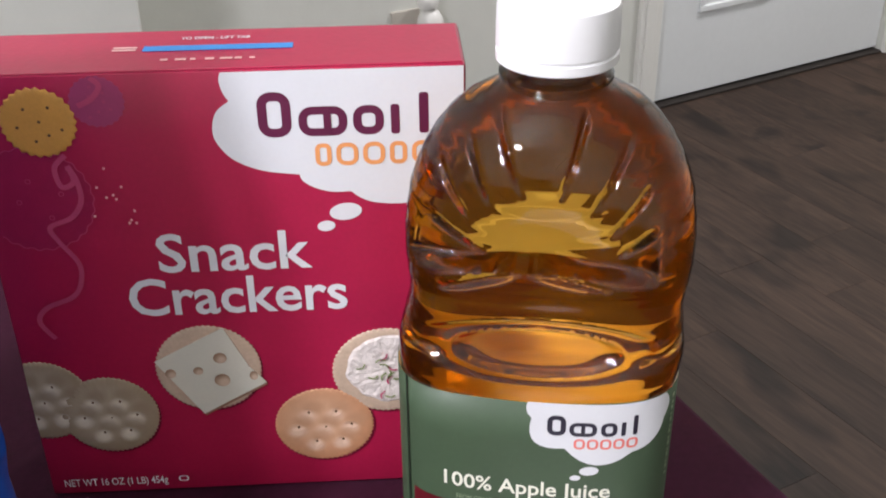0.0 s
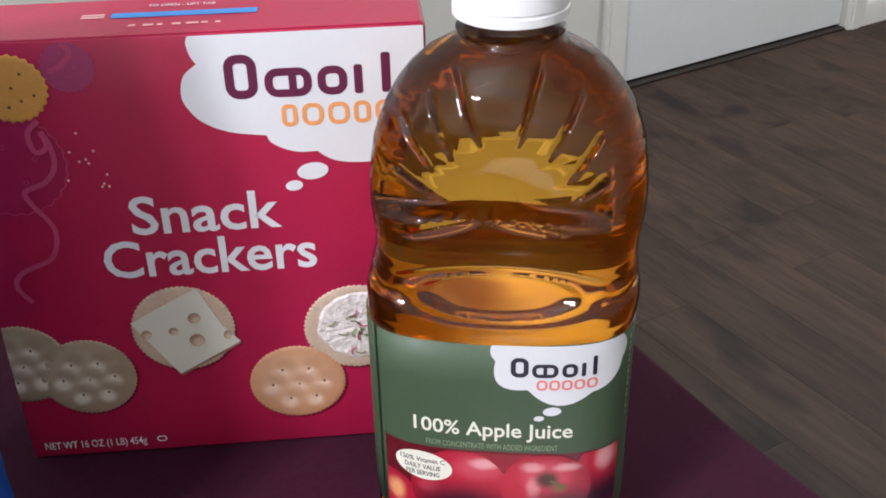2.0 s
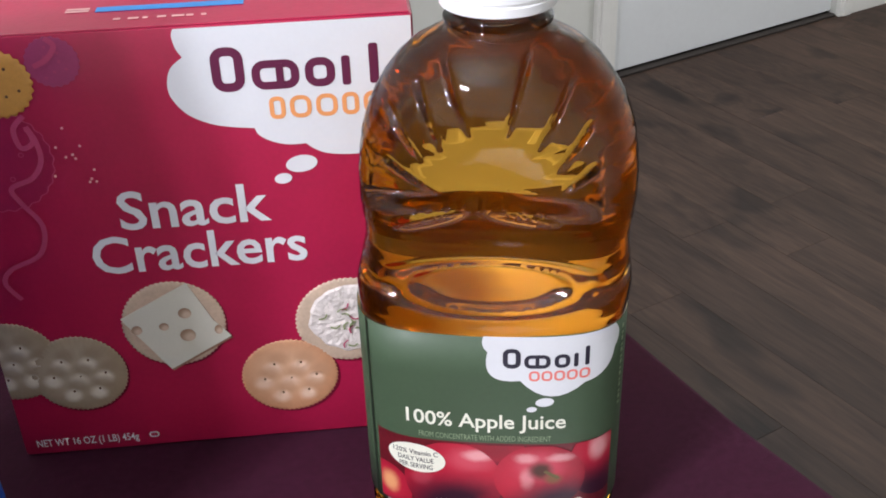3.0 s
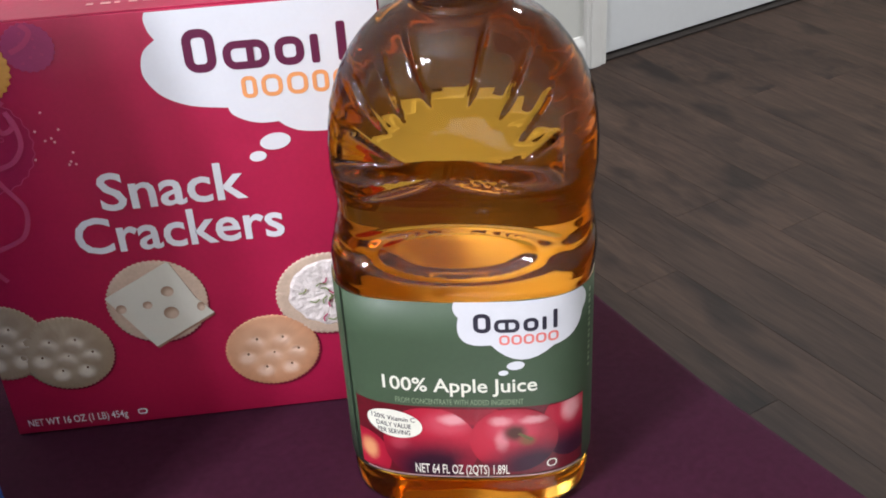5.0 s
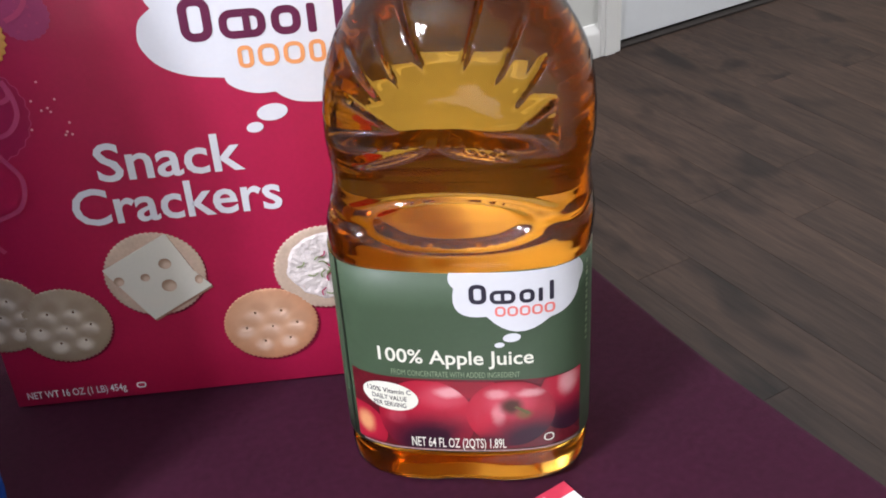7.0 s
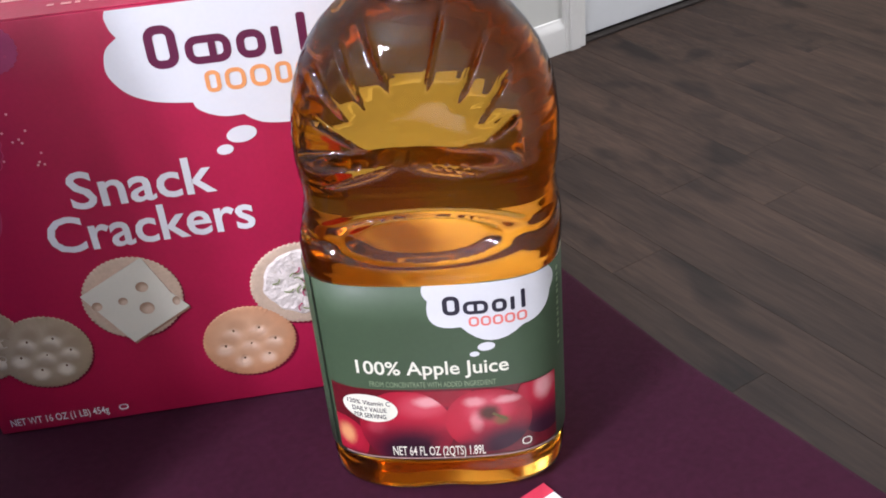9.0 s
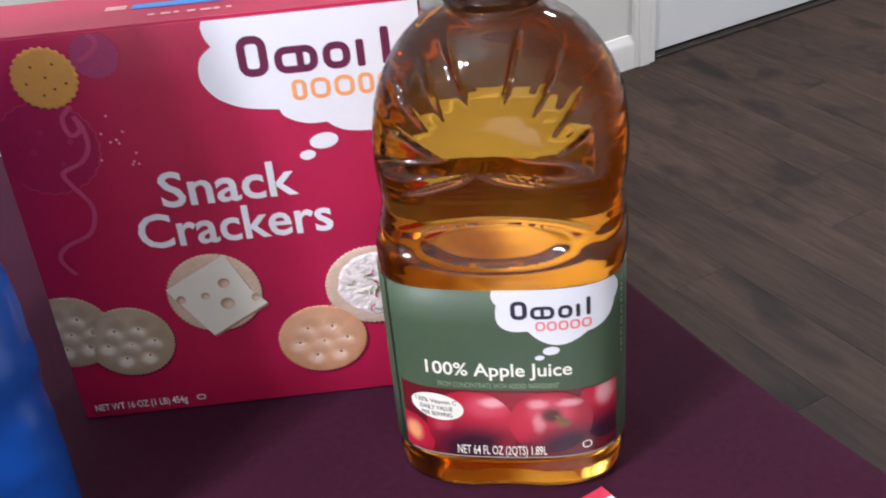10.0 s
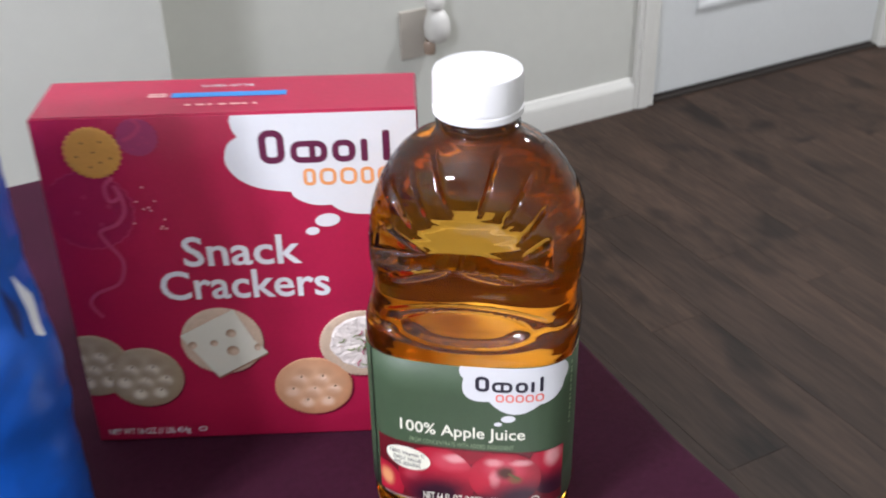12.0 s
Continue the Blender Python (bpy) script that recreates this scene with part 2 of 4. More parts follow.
def thing(name, m, label, category, kind="", group=""):
    ob = new(name)
    ob.matrix_world = m
    return tagged(ob, label, category, group, kind)


def block(lo, hi, bevel=0.0, segments=2):
    bm = bmesh.new()
    bmesh.ops.create_cube(bm, size=1)
    for v in bm.verts:
        v.co = Vector([lo[i] + (v.co[i] + 0.5) * (hi[i] - lo[i]) for i in range(3)])
    if bevel:
        bmesh.ops.bevel(bm, geom=list(bm.edges), offset=bevel, segments=segments, profile=0.5, affect="EDGES")
    return bm


def lathe(profile, n=48, close=True):
    """Turns (radius, z) pairs round the z axis."""
    bm = bmesh.new()
    rings = [[bm.verts.new((r * math.cos(2 * math.pi * k / n), r * math.sin(2 * math.pi * k / n), z)) for k in range(n)] for r, z in profile]
    for a, b in zip(rings, rings[1:]):
        for k in range(n):
            bm.faces.new((a[k], a[(k + 1) % n], b[(k + 1) % n], b[k]))
    if close:
        bm.faces.new(rings[0][::-1])
        bm.faces.new(rings[-1])
    return bm


def plate(outline, thick=0.0002):
    """A thin printed shape: an outline in (x, z), facing -y, its face at y = -thick."""
    bm = bmesh.new()
    front = [bm.verts.new((x, -thick, z)) for x, z in outline]
    back = [bm.verts.new((x, 0, z)) for x, z in outline]
    n = len(front)
    f = bm.faces.new(front)
    f.normal_update()
    for k in range(n):
        bm.faces.new((front[k], back[k], back[(k + 1) % n], front[(k + 1) % n]))
    bmesh.ops.triangulate(bm, faces=[f])
    bmesh.ops.recalc_face_normals(bm, faces=bm.faces)
    return bm


def oval(cx, cz, rx, rz, n=32, turn=0.0, scallop=0.0, teeth=0):
    out = []
    for k in range(n):
        a = 2 * math.pi * k / n
        s = 1 + scallop * math.cos(teeth * a) if teeth else 1
        x, z = rx * s * math.cos(a), rz * s * math.sin(a)
        ct, st = math.cos(turn), math.sin(turn)
        out.append((cx + x * ct - z * st, cz + x * st + z * ct))
    return out


def round_rect(x0, z0, x1, z1, r, n=5):
    out = []
    for cx, cz, a0 in ((x1 - r, z0 + r, -90), (x1 - r, z1 - r, 0), (x0 + r, z1 - r, 90), (x0 + r, z0 + r, 180)):
        for k in range(n + 1):
            a = radians(a0 + 90 * k / n)
            out.append((cx + r * math.cos(a), cz + r * math.sin(a)))
    return out


def ring_plate(x0, z0, x1, z1, w, thick=0.0002):
    """A rounded frame, w wide."""
    r = min(x1 - x0, z1 - z0) * 0.42
    o, i = round_rect(x0, z0, x1, z1, r), round_rect(x0 + w, z0 + w, x1 - w, z1 - w, max(r - w, 0.0001))
    bm = bmesh.new()
    vo, vi = ([bm.verts.new((x, -thick, z)) for x, z in s] for s in (o, i))
    n = len(vo)
    for k in range(n):
        bm.faces.new((vo[k], vo[(k + 1) % n], vi[(k + 1) % n], vi[k]))
    bmesh.ops.recalc_face_normals(bm, faces=bm.faces)
    for f in bm.faces:
        if f.normal.y > 0:
            f.normal_flip()
    return bm


def ribbon(points, w, thick=0.0002):
    """A smooth line of width w through (x, z) points."""
    pts = [Vector((x, 0, z)) for x, z in points]
    line = []
    for k in range(len(pts) - 1):
        p0, p1, p2, p3 = pts[max(k - 1, 0)], pts[k], pts[k + 1], pts[min(k + 2, len(pts) - 1)]
        for j in range(8):
            t = j / 8
            line.append(0.5 * (2 * p1 + (p2 - p0) * t + (2 * p0 - 5 * p1 + 4 * p2 - p3) * t * t + (3 * p1 - p0 - 3 * p2 + p3) * t ** 3))
    line.append(pts[-1])
    bm = bmesh.new()
    pair = []
    for k, p in enumerate(line):
        d = (line[min(k + 1, len(line) - 1)] - line[max(k - 1, 0)]).normalized()
        s = Vector((-d.z, 0, d.x)) * (w / 2)
        pair.append((bm.verts.new((p.x + s.x, -thick, p.z + s.z)), bm.verts.new((p.x - s.x, -thick, p.z - s.z))))
    for a, b in zip(pair, pair[1:]):
        bm.faces.new((a[0], a[1], b[1], b[0]))
    for f in bm.faces:
        f.normal_update()
        if f.normal.y > 0:
            f.normal_flip()
    return bm


def lettering(words, x0, z0, x1, height, thick=0.0002, bold=0.0, cap=True):
    """Words in the built-in font between x0 and x1 on the line z0; height is that of a capital."""
    cu = bpy.data.curves.new("words", "FONT")
    cu.body, cu.offset, cu.resolution_u = words, bold, 3
    ob = new("words", cu)
    me = bpy.data.meshes.new_from_object(ob.evaluated_get(bpy.context.evaluated_depsgraph_get()))
    bpy.data.objects.remove(ob)
    bm = bmesh.new()
    bm.from_mesh(me)
    bpy.data.meshes.remove(me)
    xs = [v.co.x for v in bm.verts]
    lo, k = min(xs), (x1 - x0) / (max(xs) - min(xs))
    kz = height / 0.70
    for v in bm.verts:
        v.co = Vector((x0 + (v.co.x - lo) * k, -thick, z0 + v.co.y * kz))
    bm.normal_update()
    for f in bm.faces:
        if f.normal.y > 0:
            f.normal_flip()
    return bm


def moved(bm, m):
    bmesh.ops.transform(bm, matrix=m, verts=bm.verts)
    return bm


def joined(*bms):
    out = bmesh.new()
    for b in bms:
        me = bpy.data.meshes.new("tmp")
        b.to_mesh(me)
        b.free()
        out.from_mesh(me)
        bpy.data.meshes.remove(me)
    return out


# ---------------------------------------------------------------- the room
def setting(name, bm, material, label, category, smooth=None):
    ob = link_mesh(name, bm, material, smooth)
    ob.matrix_world = ROOM_M
    return tagged(ob, label, category, kind="structure")


U0, U1, V0 = -2.2, 3.4, -1.9
CEIL = 2.4
DOOR_L, DOOR_R, CASE = 1.722, 2.578, 0.062
STEP_U, STEP = 0.358, 0.40

# the far wall in pieces round the door, and the nearer stretch of wall beside it
setting("wall_north", joined(block((STEP_U - 0.3, WALL, 0), (DOOR_L, WALL + 0.12, CEIL)), block((DOOR_R, WALL, 0), (U1 + 0.12, WALL + 0.12, CEIL)),
        block((DOOR_L, WALL, 2.04), (DOOR_R, WALL + 0.12, CEIL))), WALL_PAINT, "pale grey-green painted wall with a door in it", "wall")
setting("wall_north_near", block((U0 - 0.12, WALL - STEP, 0), (STEP_U, WALL + 0.12, CEIL), 0.004), WALL_PAINT, "pale painted wall standing forward of the far wall", "wall")
setting("wall_west", block((U0 - 0.12, V0, 0), (U0, WALL - STEP, CEIL)), WALL_PAINT, "plain pale painted side wall", "wall")
setting("wall_east", block((U1, V0, 0), (U1 + 0.12, WALL, CEIL)), WALL_PAINT, "plain pale painted side wall", "wall")
setting("wall_south", block((U0 - 0.12, V0 - 0.12, 0), (U1 + 0.12, V0, CEIL)), WALL_PAINT, "plain pale painted wall", "wall")
setting("ceiling", block((U0 - 0.12, V0 - 0.12, CEIL), (U1 + 0.12, WALL + 0.12, CEIL + 0.1)), CEILING_PAINT, "plain off-white painted ceiling", "ceiling")


def skirting(u0, u1, v):
    """A baseboard with a rounded top edge, its face 13 mm off the wall."""
    prof = [(0, 0), (-0.013, 0), (-0.013, 0.062), (-0.011, 0.074), (-0.006, 0.080), (-0.004, 0.088), (0, 0.090)]
    bm = bmesh.new()
    a, b = ([bm.verts.new((u, v + y, z)) for y, z in prof] for u in (u0, u1))
    for k in range(len(prof) - 1):
        bm.faces.new((a[k], b[k], b[k + 1], a[k + 1]))
    bm.faces.new(a)
    bm.faces.new(b[::-1])
    bmesh.ops.recalc_face_normals(bm, faces=bm.faces)
    return bm


setting("baseboard", skirting(STEP_U + 0.002, DOOR_L - CASE, WALL), TRIM_PAINT, "white painted baseboard along the far wall", "baseboard", 35)
setting("baseboard", skirting(DOOR_R + CASE, U1, WALL), TRIM_PAINT, "white painted baseboard beyond the door", "baseboard", 35)
setting("baseboard", skirting(U0, STEP_U, WALL - STEP), TRIM_PAINT, "white painted baseboard along the near wall", "baseboard", 35)


def casing(u0, u1):
    """An upright door casing with a stepped moulding."""
    return joined(block((u0, WALL - 0.016, 0), (u1, WALL + 0.001, 2.10), 0.003), block((u0 + 0.012, WALL - 0.021, 0), (u1 - 0.02, WALL - 0.010, 2.10), 0.003))


setting("trim_left", casing(DOOR_L - CASE, DOOR_L + 0.004), TRIM_PAINT, "white painted upright door casing", "trim")
setting("trim_right", moved(casing(-DOOR_R - CASE, -DOOR_R + 0.004), Matrix.Translation((2 * DOOR_R + CASE - 0.004, 0, 0))), TRIM_PAINT, "white painted upright door casing", "trim")
setting("trim_head", block((DOOR_L - CASE, WALL - 0.018, 2.035), (DOOR_R + CASE, WALL - 0.001, 2.105), 0.003), TRIM_PAINT, "white painted casing over the door", "trim")

door = thing("door_1", ROOM_M, "closed white panelled door with a dark gap beneath", "door", "structure")
DV = WALL + 0.012
part("leaf", block((DOOR_L + 0.004, DV + 0.006, 0.012), (DOOR_R - 0.004, DV + 0.040, 2.034), 0.002), DOOR_PAINT, door)
for u0, u1 in ((DOOR_L + 0.150, 2.115), (2.190, DOOR_R - 0.150)):
    for z0, z1 in ((0.232, 0.86), (1.0, 1.62), (1.72, 1.92)):
        ring = joined(block((u0, DV, z0), (u1, DV + 0.007, z0 + 0.018), 0.003), block((u0, DV, z1 - 0.018), (u1, DV + 0.007, z1), 0.003),
                      block((u0, DV, z0 + 0.018), (u0 + 0.018, DV + 0.007, z1 - 0.018), 0.003), block((u1 - 0.018, DV, z0 + 0.018), (u1, DV + 0.007, z1 - 0.018), 0.003),
                      block((u0 + 0.05, DV + 0.001, z0 + 0.05), (u1 - 0.05, DV + 0.008, z1 - 0.05), 0.004))
        part("panel", ring, DOOR_PAINT, door)
knob = part("knob", moved(lathe([(0.026, 0), (0.026, 0.004), (0.010, 0.008), (0.010, 0.03), (0.020, 0.038), (0.027, 0.05), (0.022, 0.062), (0.006, 0.067)], 24),
            pose(DOOR_R - 0.07, DV + 0.006, 0.98, 90)), METAL, door, "brushed metal knob", 40)
# strip and back panel coloured near-black for the shade in the door's gap
setting("threshold", block((DOOR_L, WALL - 0.004, 0.0), (DOOR_R, WALL + 0.12, 0.005), 0.001), GAP, "near-black strip standing in for the shade under the door", "threshold")
setting("door_back", block((DOOR_L, WALL + 0.10, 0.0), (DOOR_R, WALL + 0.12, 2.04)), GAP, "near-black panel standing in for the unlit space behind the door", "wall")

# plug-in air freshener; its plate is set left to fit the camera's view
SOCK = room(1.055, WALL, 0.365)
plug = thing("air_freshener", Matrix.Translation(SOCK) @ pose(0, 0, 0, 0, 0, ROOM), "white plug-in air freshener with a beige plate to its left", "air freshener")
part("plate", block((-0.074, -0.006, -0.092), (-0.004, 0.001, 0.024), 0.003), PLATE_BEIGE, plug, "beige plate placed to fit the camera's view")
part("body", moved(lathe([(0.004, -0.036), (0.020, -0.034), (0.029, -0.022), (0.031, 0.0), (0.027, 0.022), (0.019, 0.036), (0.008, 0.041)], 28), pose(0.004, -0.038, -0.012)), PLUG_WHITE, plug, "", 50)
part("cap", moved(lathe([(0.006, 0), (0.021, 0.002), (0.024, 0.014), (0.021, 0.028), (0.012, 0.033)], 28), pose(0.0, -0.036, 0.032)), PLUG_WHITE, plug, "", 50)
part("vial", moved(lathe([(0.004, -0.030), (0.012, -0.029), (0.014, -0.022), (0.014, -0.004), (0.010, 0.002)], 24), pose(-0.014, -0.034, -0.046)), PLUG_OIL, plug, "small vial of amber oil", 50)

# assumed hanging lamp added round the key lights, never in view
lamp = thing("assumed_hanging_lamp", Matrix.Translation(LAMP), "assumed hanging lamp, out of view, carrying the three key lights", "lamp")
part("canopy", lathe([(0.001, CEIL - LAMP.z), (0.06, CEIL - LAMP.z - 0.001), (0.055, CEIL - LAMP.z - 0.02), (0.008, CEIL - LAMP.z - 0.03), (0.008, 0.13), (0.02, 0.12), (0.02, 0.09), (0.001, 0.085)], 32, False), METAL, lamp, "", 40)
for k in range(3):
    a = radians(90 + 120 * k)
    arm = part("arm", joined(block((0.012, -0.005, 0.098), (0.098, 0.005, 0.108), 0.002), moved(lathe([(0.012, 0.045), (0.016, 0.05), (0.016, 0.09), (0.008, 0.098)], 20), pose(0.09, 0, 0))), METAL, lamp)
    arm.rotation_euler = (0, 0, a)

# added fitting for the far fill light, never in view
dome = thing("far_fill_fitting", Matrix.Translation((FAR_FILL.x, FAR_FILL.y, CEIL)), "unseen round ceiling light added to brighten the far wall and floor", "ceiling light")
part("rim", lathe([(0.145, 0.0), (0.150, -0.006), (0.148, -0.034), (0.140, -0.038), (0.134, -0.030), (0.134, 0.0)], 48, False), METAL, dome, "", 40)
part("backing", lathe([(0.001, -0.006), (0.134, -0.006), (0.134, -0.002), (0.001, -0.002)], 48, False), TRIM_PAINT, dome)

# ---------------------------------------------------------------- table and cloth
EDGE_U, FAR_V, NEAR_V, LEFT_U = 0.329, 0.396, -0.42, -0.95
table = thing("table", ROOM_M, "dark wooden table under a burgundy cloth", "table")
part("tabletop", block((LEFT_U + 0.006, NEAR_V + 0.006, TOP - 0.030), (EDGE_U - 0.016, FAR_V - 0.006, TOP - 0.003), 0.004), TABLE_WOOD, table)
for u in (LEFT_U + 0.06, EDGE_U - 0.06):
    for v in (NEAR_V + 0.06, FAR_V - 0.06):
        part("leg", block((u - 0.025, v - 0.025, 0.004), (u + 0.025, v + 0.025, TOP - 0.03), 0.004), TABLE_WOOD, table)


def cloth_sheet():
    """A cloth that lies flat, rounds over the table's edge and hangs a hand's width in soft folds."""
    bm = bmesh.new()
    nu, nv = 90, 64
    drop = 0.12
    grid = []
    lu, lv = EDGE_U - LEFT_U, FAR_V - NEAR_V
    def fall(s, length):
        # along one axis: place and drop for a run s that starts outside the edge
        r = 0.006
        if s < 0:
            d = -s
            a = min(d / r, math.pi / 2)
            return -r * math.sin(a), r * (1 - math.cos(a)) + max(0, d - r * math.pi / 2)
        if s > length:
            p, d = fall(length - s, length)
            return length - p, d
        return s, 0.0
    def run(n, length):
        inner = [length * k / (n - 1) for k in range(n)]
        over = [0.002, 0.004, 0.006, 0.0094, 0.02, 0.04, 0.07, drop]
        return [-o for o in over[::-1]] + inner + [length + o for o in over]
    us, vs = run(nu, lu), run(nv, lv)
    for i, su in enumerate(us):
        row = []
        for j, sv in enumerate(vs):
            u, du = fall(su, lu)
            v, dv = fall(sv, lv)
            d = max(du, dv)
            wave = 0.0016 * math.sin(17 * (su + 0.3) + 1.3 * sv) * math.sin(13 * sv + 0.7)
            sway = 0.35 * d * (0.10 + 0.35 * math.sin(22 * (su if dv > du else sv) + 0.8))
            if du > 0.004:
                u += math.copysign(max(0, sway), u - lu / 2)
            if dv > 0.004:
                v += math.copysign(max(0, sway), v - lv / 2)
            # the long side bows in a little towards the near corner
            u -= 0.008 * min(1, max(0, (-0.05 - NEAR_V - v) / 0.13)) * max(0, su / lu)
            lift = 0.0005 * noise.noise(Vector((su * 9, sv * 9, 2.0)))
            row.append(bm.verts.new((LEFT_U + u + wave * (1 if 0 < su < lu else 1.0), NEAR_V + v + wave, TOP - d + (lift if d == 0 else 0))))
        grid.append(row)
    for a, b in zip(grid, grid[1:]):
        for k in range(len(a) - 1):
            bm.faces.new((a[k], b[k], b[k + 1], a[k + 1]))
    return bm


cloth = link_mesh("tablecloth", cloth_sheet(), CLOTH, 60)
cloth.matrix_world = ROOM_M
tagged(cloth, "plain burgundy woven tablecloth lying over the table", "tablecloth")
th = cloth.modifiers.new("thickness", "SOLIDIFY")
th.thickness, th.offset = 0.0014, -1

# ---------------------------------------------------------------- cracker box
BW, BH, BD = 0.210, 0.2255, 0.052
Z0 = TOP + 0.0012
box = thing("cracker_box", Matrix.Translation((0, 0, Z0)), "red cardboard snack cracker box with printed crackers, standing on the cloth", "box")


def carton():
    """A folded card carton with slightly bulging faces and soft folds."""
    bm = block((0, 0, 0), (BW, BD, BH), 0.0009, 2)
    bmesh.ops.subdivide_edges(bm, edges=[e for e in bm.edges if e.calc_length() > 0.03], cuts=7, use_grid_fill=True)
    for v in bm.verts:
        if v.co.y > BD / 2:
            v.co.y += 0.003 * math.sin(math.pi * v.co.x / BW) * math.sin(math.pi * v.co.z / BH)
    return bm


part("carton", carton(), CARD_RED, box, "", 30)
# side panels: the front's red at about half strength, to match their dark look
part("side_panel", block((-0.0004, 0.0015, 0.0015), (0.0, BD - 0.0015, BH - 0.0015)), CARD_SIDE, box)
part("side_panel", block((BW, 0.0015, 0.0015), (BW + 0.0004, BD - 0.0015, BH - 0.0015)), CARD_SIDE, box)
flap = part("top_flap", block((0.001, 0.0010, BH), (BW - 0.001, BD - 0.004, BH + 0.0007), 0.0003, 1), CARD_RED, box, "glued top flap with a blue tear tab")


def printed(name, bm, mat, layer=1, parent=None, label="", dz=0.0):
    """A print on the box's front; a higher layer lies over a lower one."""
    return part(name, moved(bm, Matrix.Translation((0, -0.00022 * layer, dz))), mat, parent or box, label)


def lobes(knots, bulge, n=8):
    """A closed outline of outward arcs between knots; bulge is each arc's height over its chord."""
    out = []
    for k, (p, h) in enumerate(zip(knots, bulge)):
        q = knots[(k + 1) % len(knots)]
        a, b = Vector(p), Vector(q)
        d = b - a
        nrm = Vector((-d.y, d.x)).normalized()
        for j in range(n if h else 1):
            t = j / n
            m = a + d * t + nrm * (h * d.length * 4 * t * (1 - t))
            out.append((m.x, m.y))
    return out


def smooth_run(points, n=4):
    """A smooth line through points, the last point left out."""
    p = [Vector(q) for q in points]
    out = []
    for k in range(len(p) - 1):
        a, b, c, d = p[max(k - 1, 0)], p[k], p[k + 1], p[min(k + 2, len(p) - 1)]
        for j in range(n):
            t = j / n
            q = 0.5 * (2 * b + (c - a) * t + (2 * a - 5 * b + 4 * c - d) * t * t + (3 * b - a - 3 * c + d) * t ** 3)
            out.append((q.x, q.y))
    return out


cloud = []
for run in (((0.1090, BH - 0.0008), (0.1080, 0.2215), (0.1090, 0.2160), (0.1112, 0.2120)), ((0.1112, 0.2120), (0.1052, 0.2070), (0.1030, 0.1990), (0.1045, 0.1925), (0.1105, 0.1850), (0.1220, 0.1795), (0.1380, 0.1770)),
            ((0.1380, 0.1770), (0.1395, 0.1735), (0.1450, 0.1700), (0.1520, 0.1680), (0.1600, 0.1680)), ((0.1600, 0.1680), (0.1635, 0.1650), (0.1700, 0.1622), (0.1820, 0.1612), (0.1930, 0.1630)),
            ((0.1930, 0.1630), (0.1990, 0.1632), (0.2050, 0.1655), (BW - 0.0006, 0.1700))):
    cloud += smooth_run(run)
cloud += [(BW - 0.0006, 0.1700), (BW - 0.0006, BH - 0.0008)]
printed("cloud_panel", plate(cloud), CARD_WHITE, 1, None, "white printed cloud")
printed("cloud_puff", plate(oval(0.157, 0.158, 0.0072, 0.0042, 28, 0.12)), CARD_WHITE)
printed("cloud_puff", plate(oval(0.148, 0.151, 0.0040, 0.0026, 24, 0.12)), CARD_WHITE)
# maker's mark: plain shapes in its colours, not lettered
for x0, x1, z0, z1, w in ((0.1225, 0.1365, 0.195, 0.2155, 0.0040), (0.1395, 0.1600, 0.195, 0.2085, 0.0036), (0.1625, 0.1755, 0.195, 0.2085, 0.0036)):
    printed("mark_shape", ring_plate(x0, z0, x1, z1, w), PURPLE, 2)
printed("mark_shape", plate(round_rect(0.1500, 0.1955, 0.1532, 0.2070, 0.001)), PURPLE, 3)
printed("mark_shape", plate(round_rect(0.1785, 0.195, 0.1822, 0.2085, 0.0012)), PURPLE, 2)
printed("mark_shape", plate(round_rect(0.1905, 0.195, 0.1945, 0.2135, 0.0012)), PURPLE, 2)
for x0, x1 in ((0.1455, 0.1525), (0.1545, 0.1640), (0.1660, 0.1755), (0.1775, 0.1850), (0.1870, 0.1965)):
    printed("mark_shape", ring_plate(x0, 0.1808, x1, 0.1915, 0.0020), ORANGE, 2)
printed("title", lettering("Snack", 0.0715, 0.1302, 0.1405, 0.0195, bold=0.016), CARD_WHITE, 1, None, "white printed title")
printed("title", lettering("Crackers", 0.0555, 0.1072, 0.1553, 0.0195, bold=0.016), CARD_WHITE, 1, None, "white printed title")
printed("weight_text", lettering("NET WT 16 OZ (1 LB) 454g", 0.0066, 0.0050, 0.0585, 0.0046, bold=0.01), CARD_WHITE, 1, None, "white printed weight")
printed("seal_mark", ring_plate(0.0640, 0.0056, 0.0690, 0.0092, 0.0007), CARD_WHITE, 1)


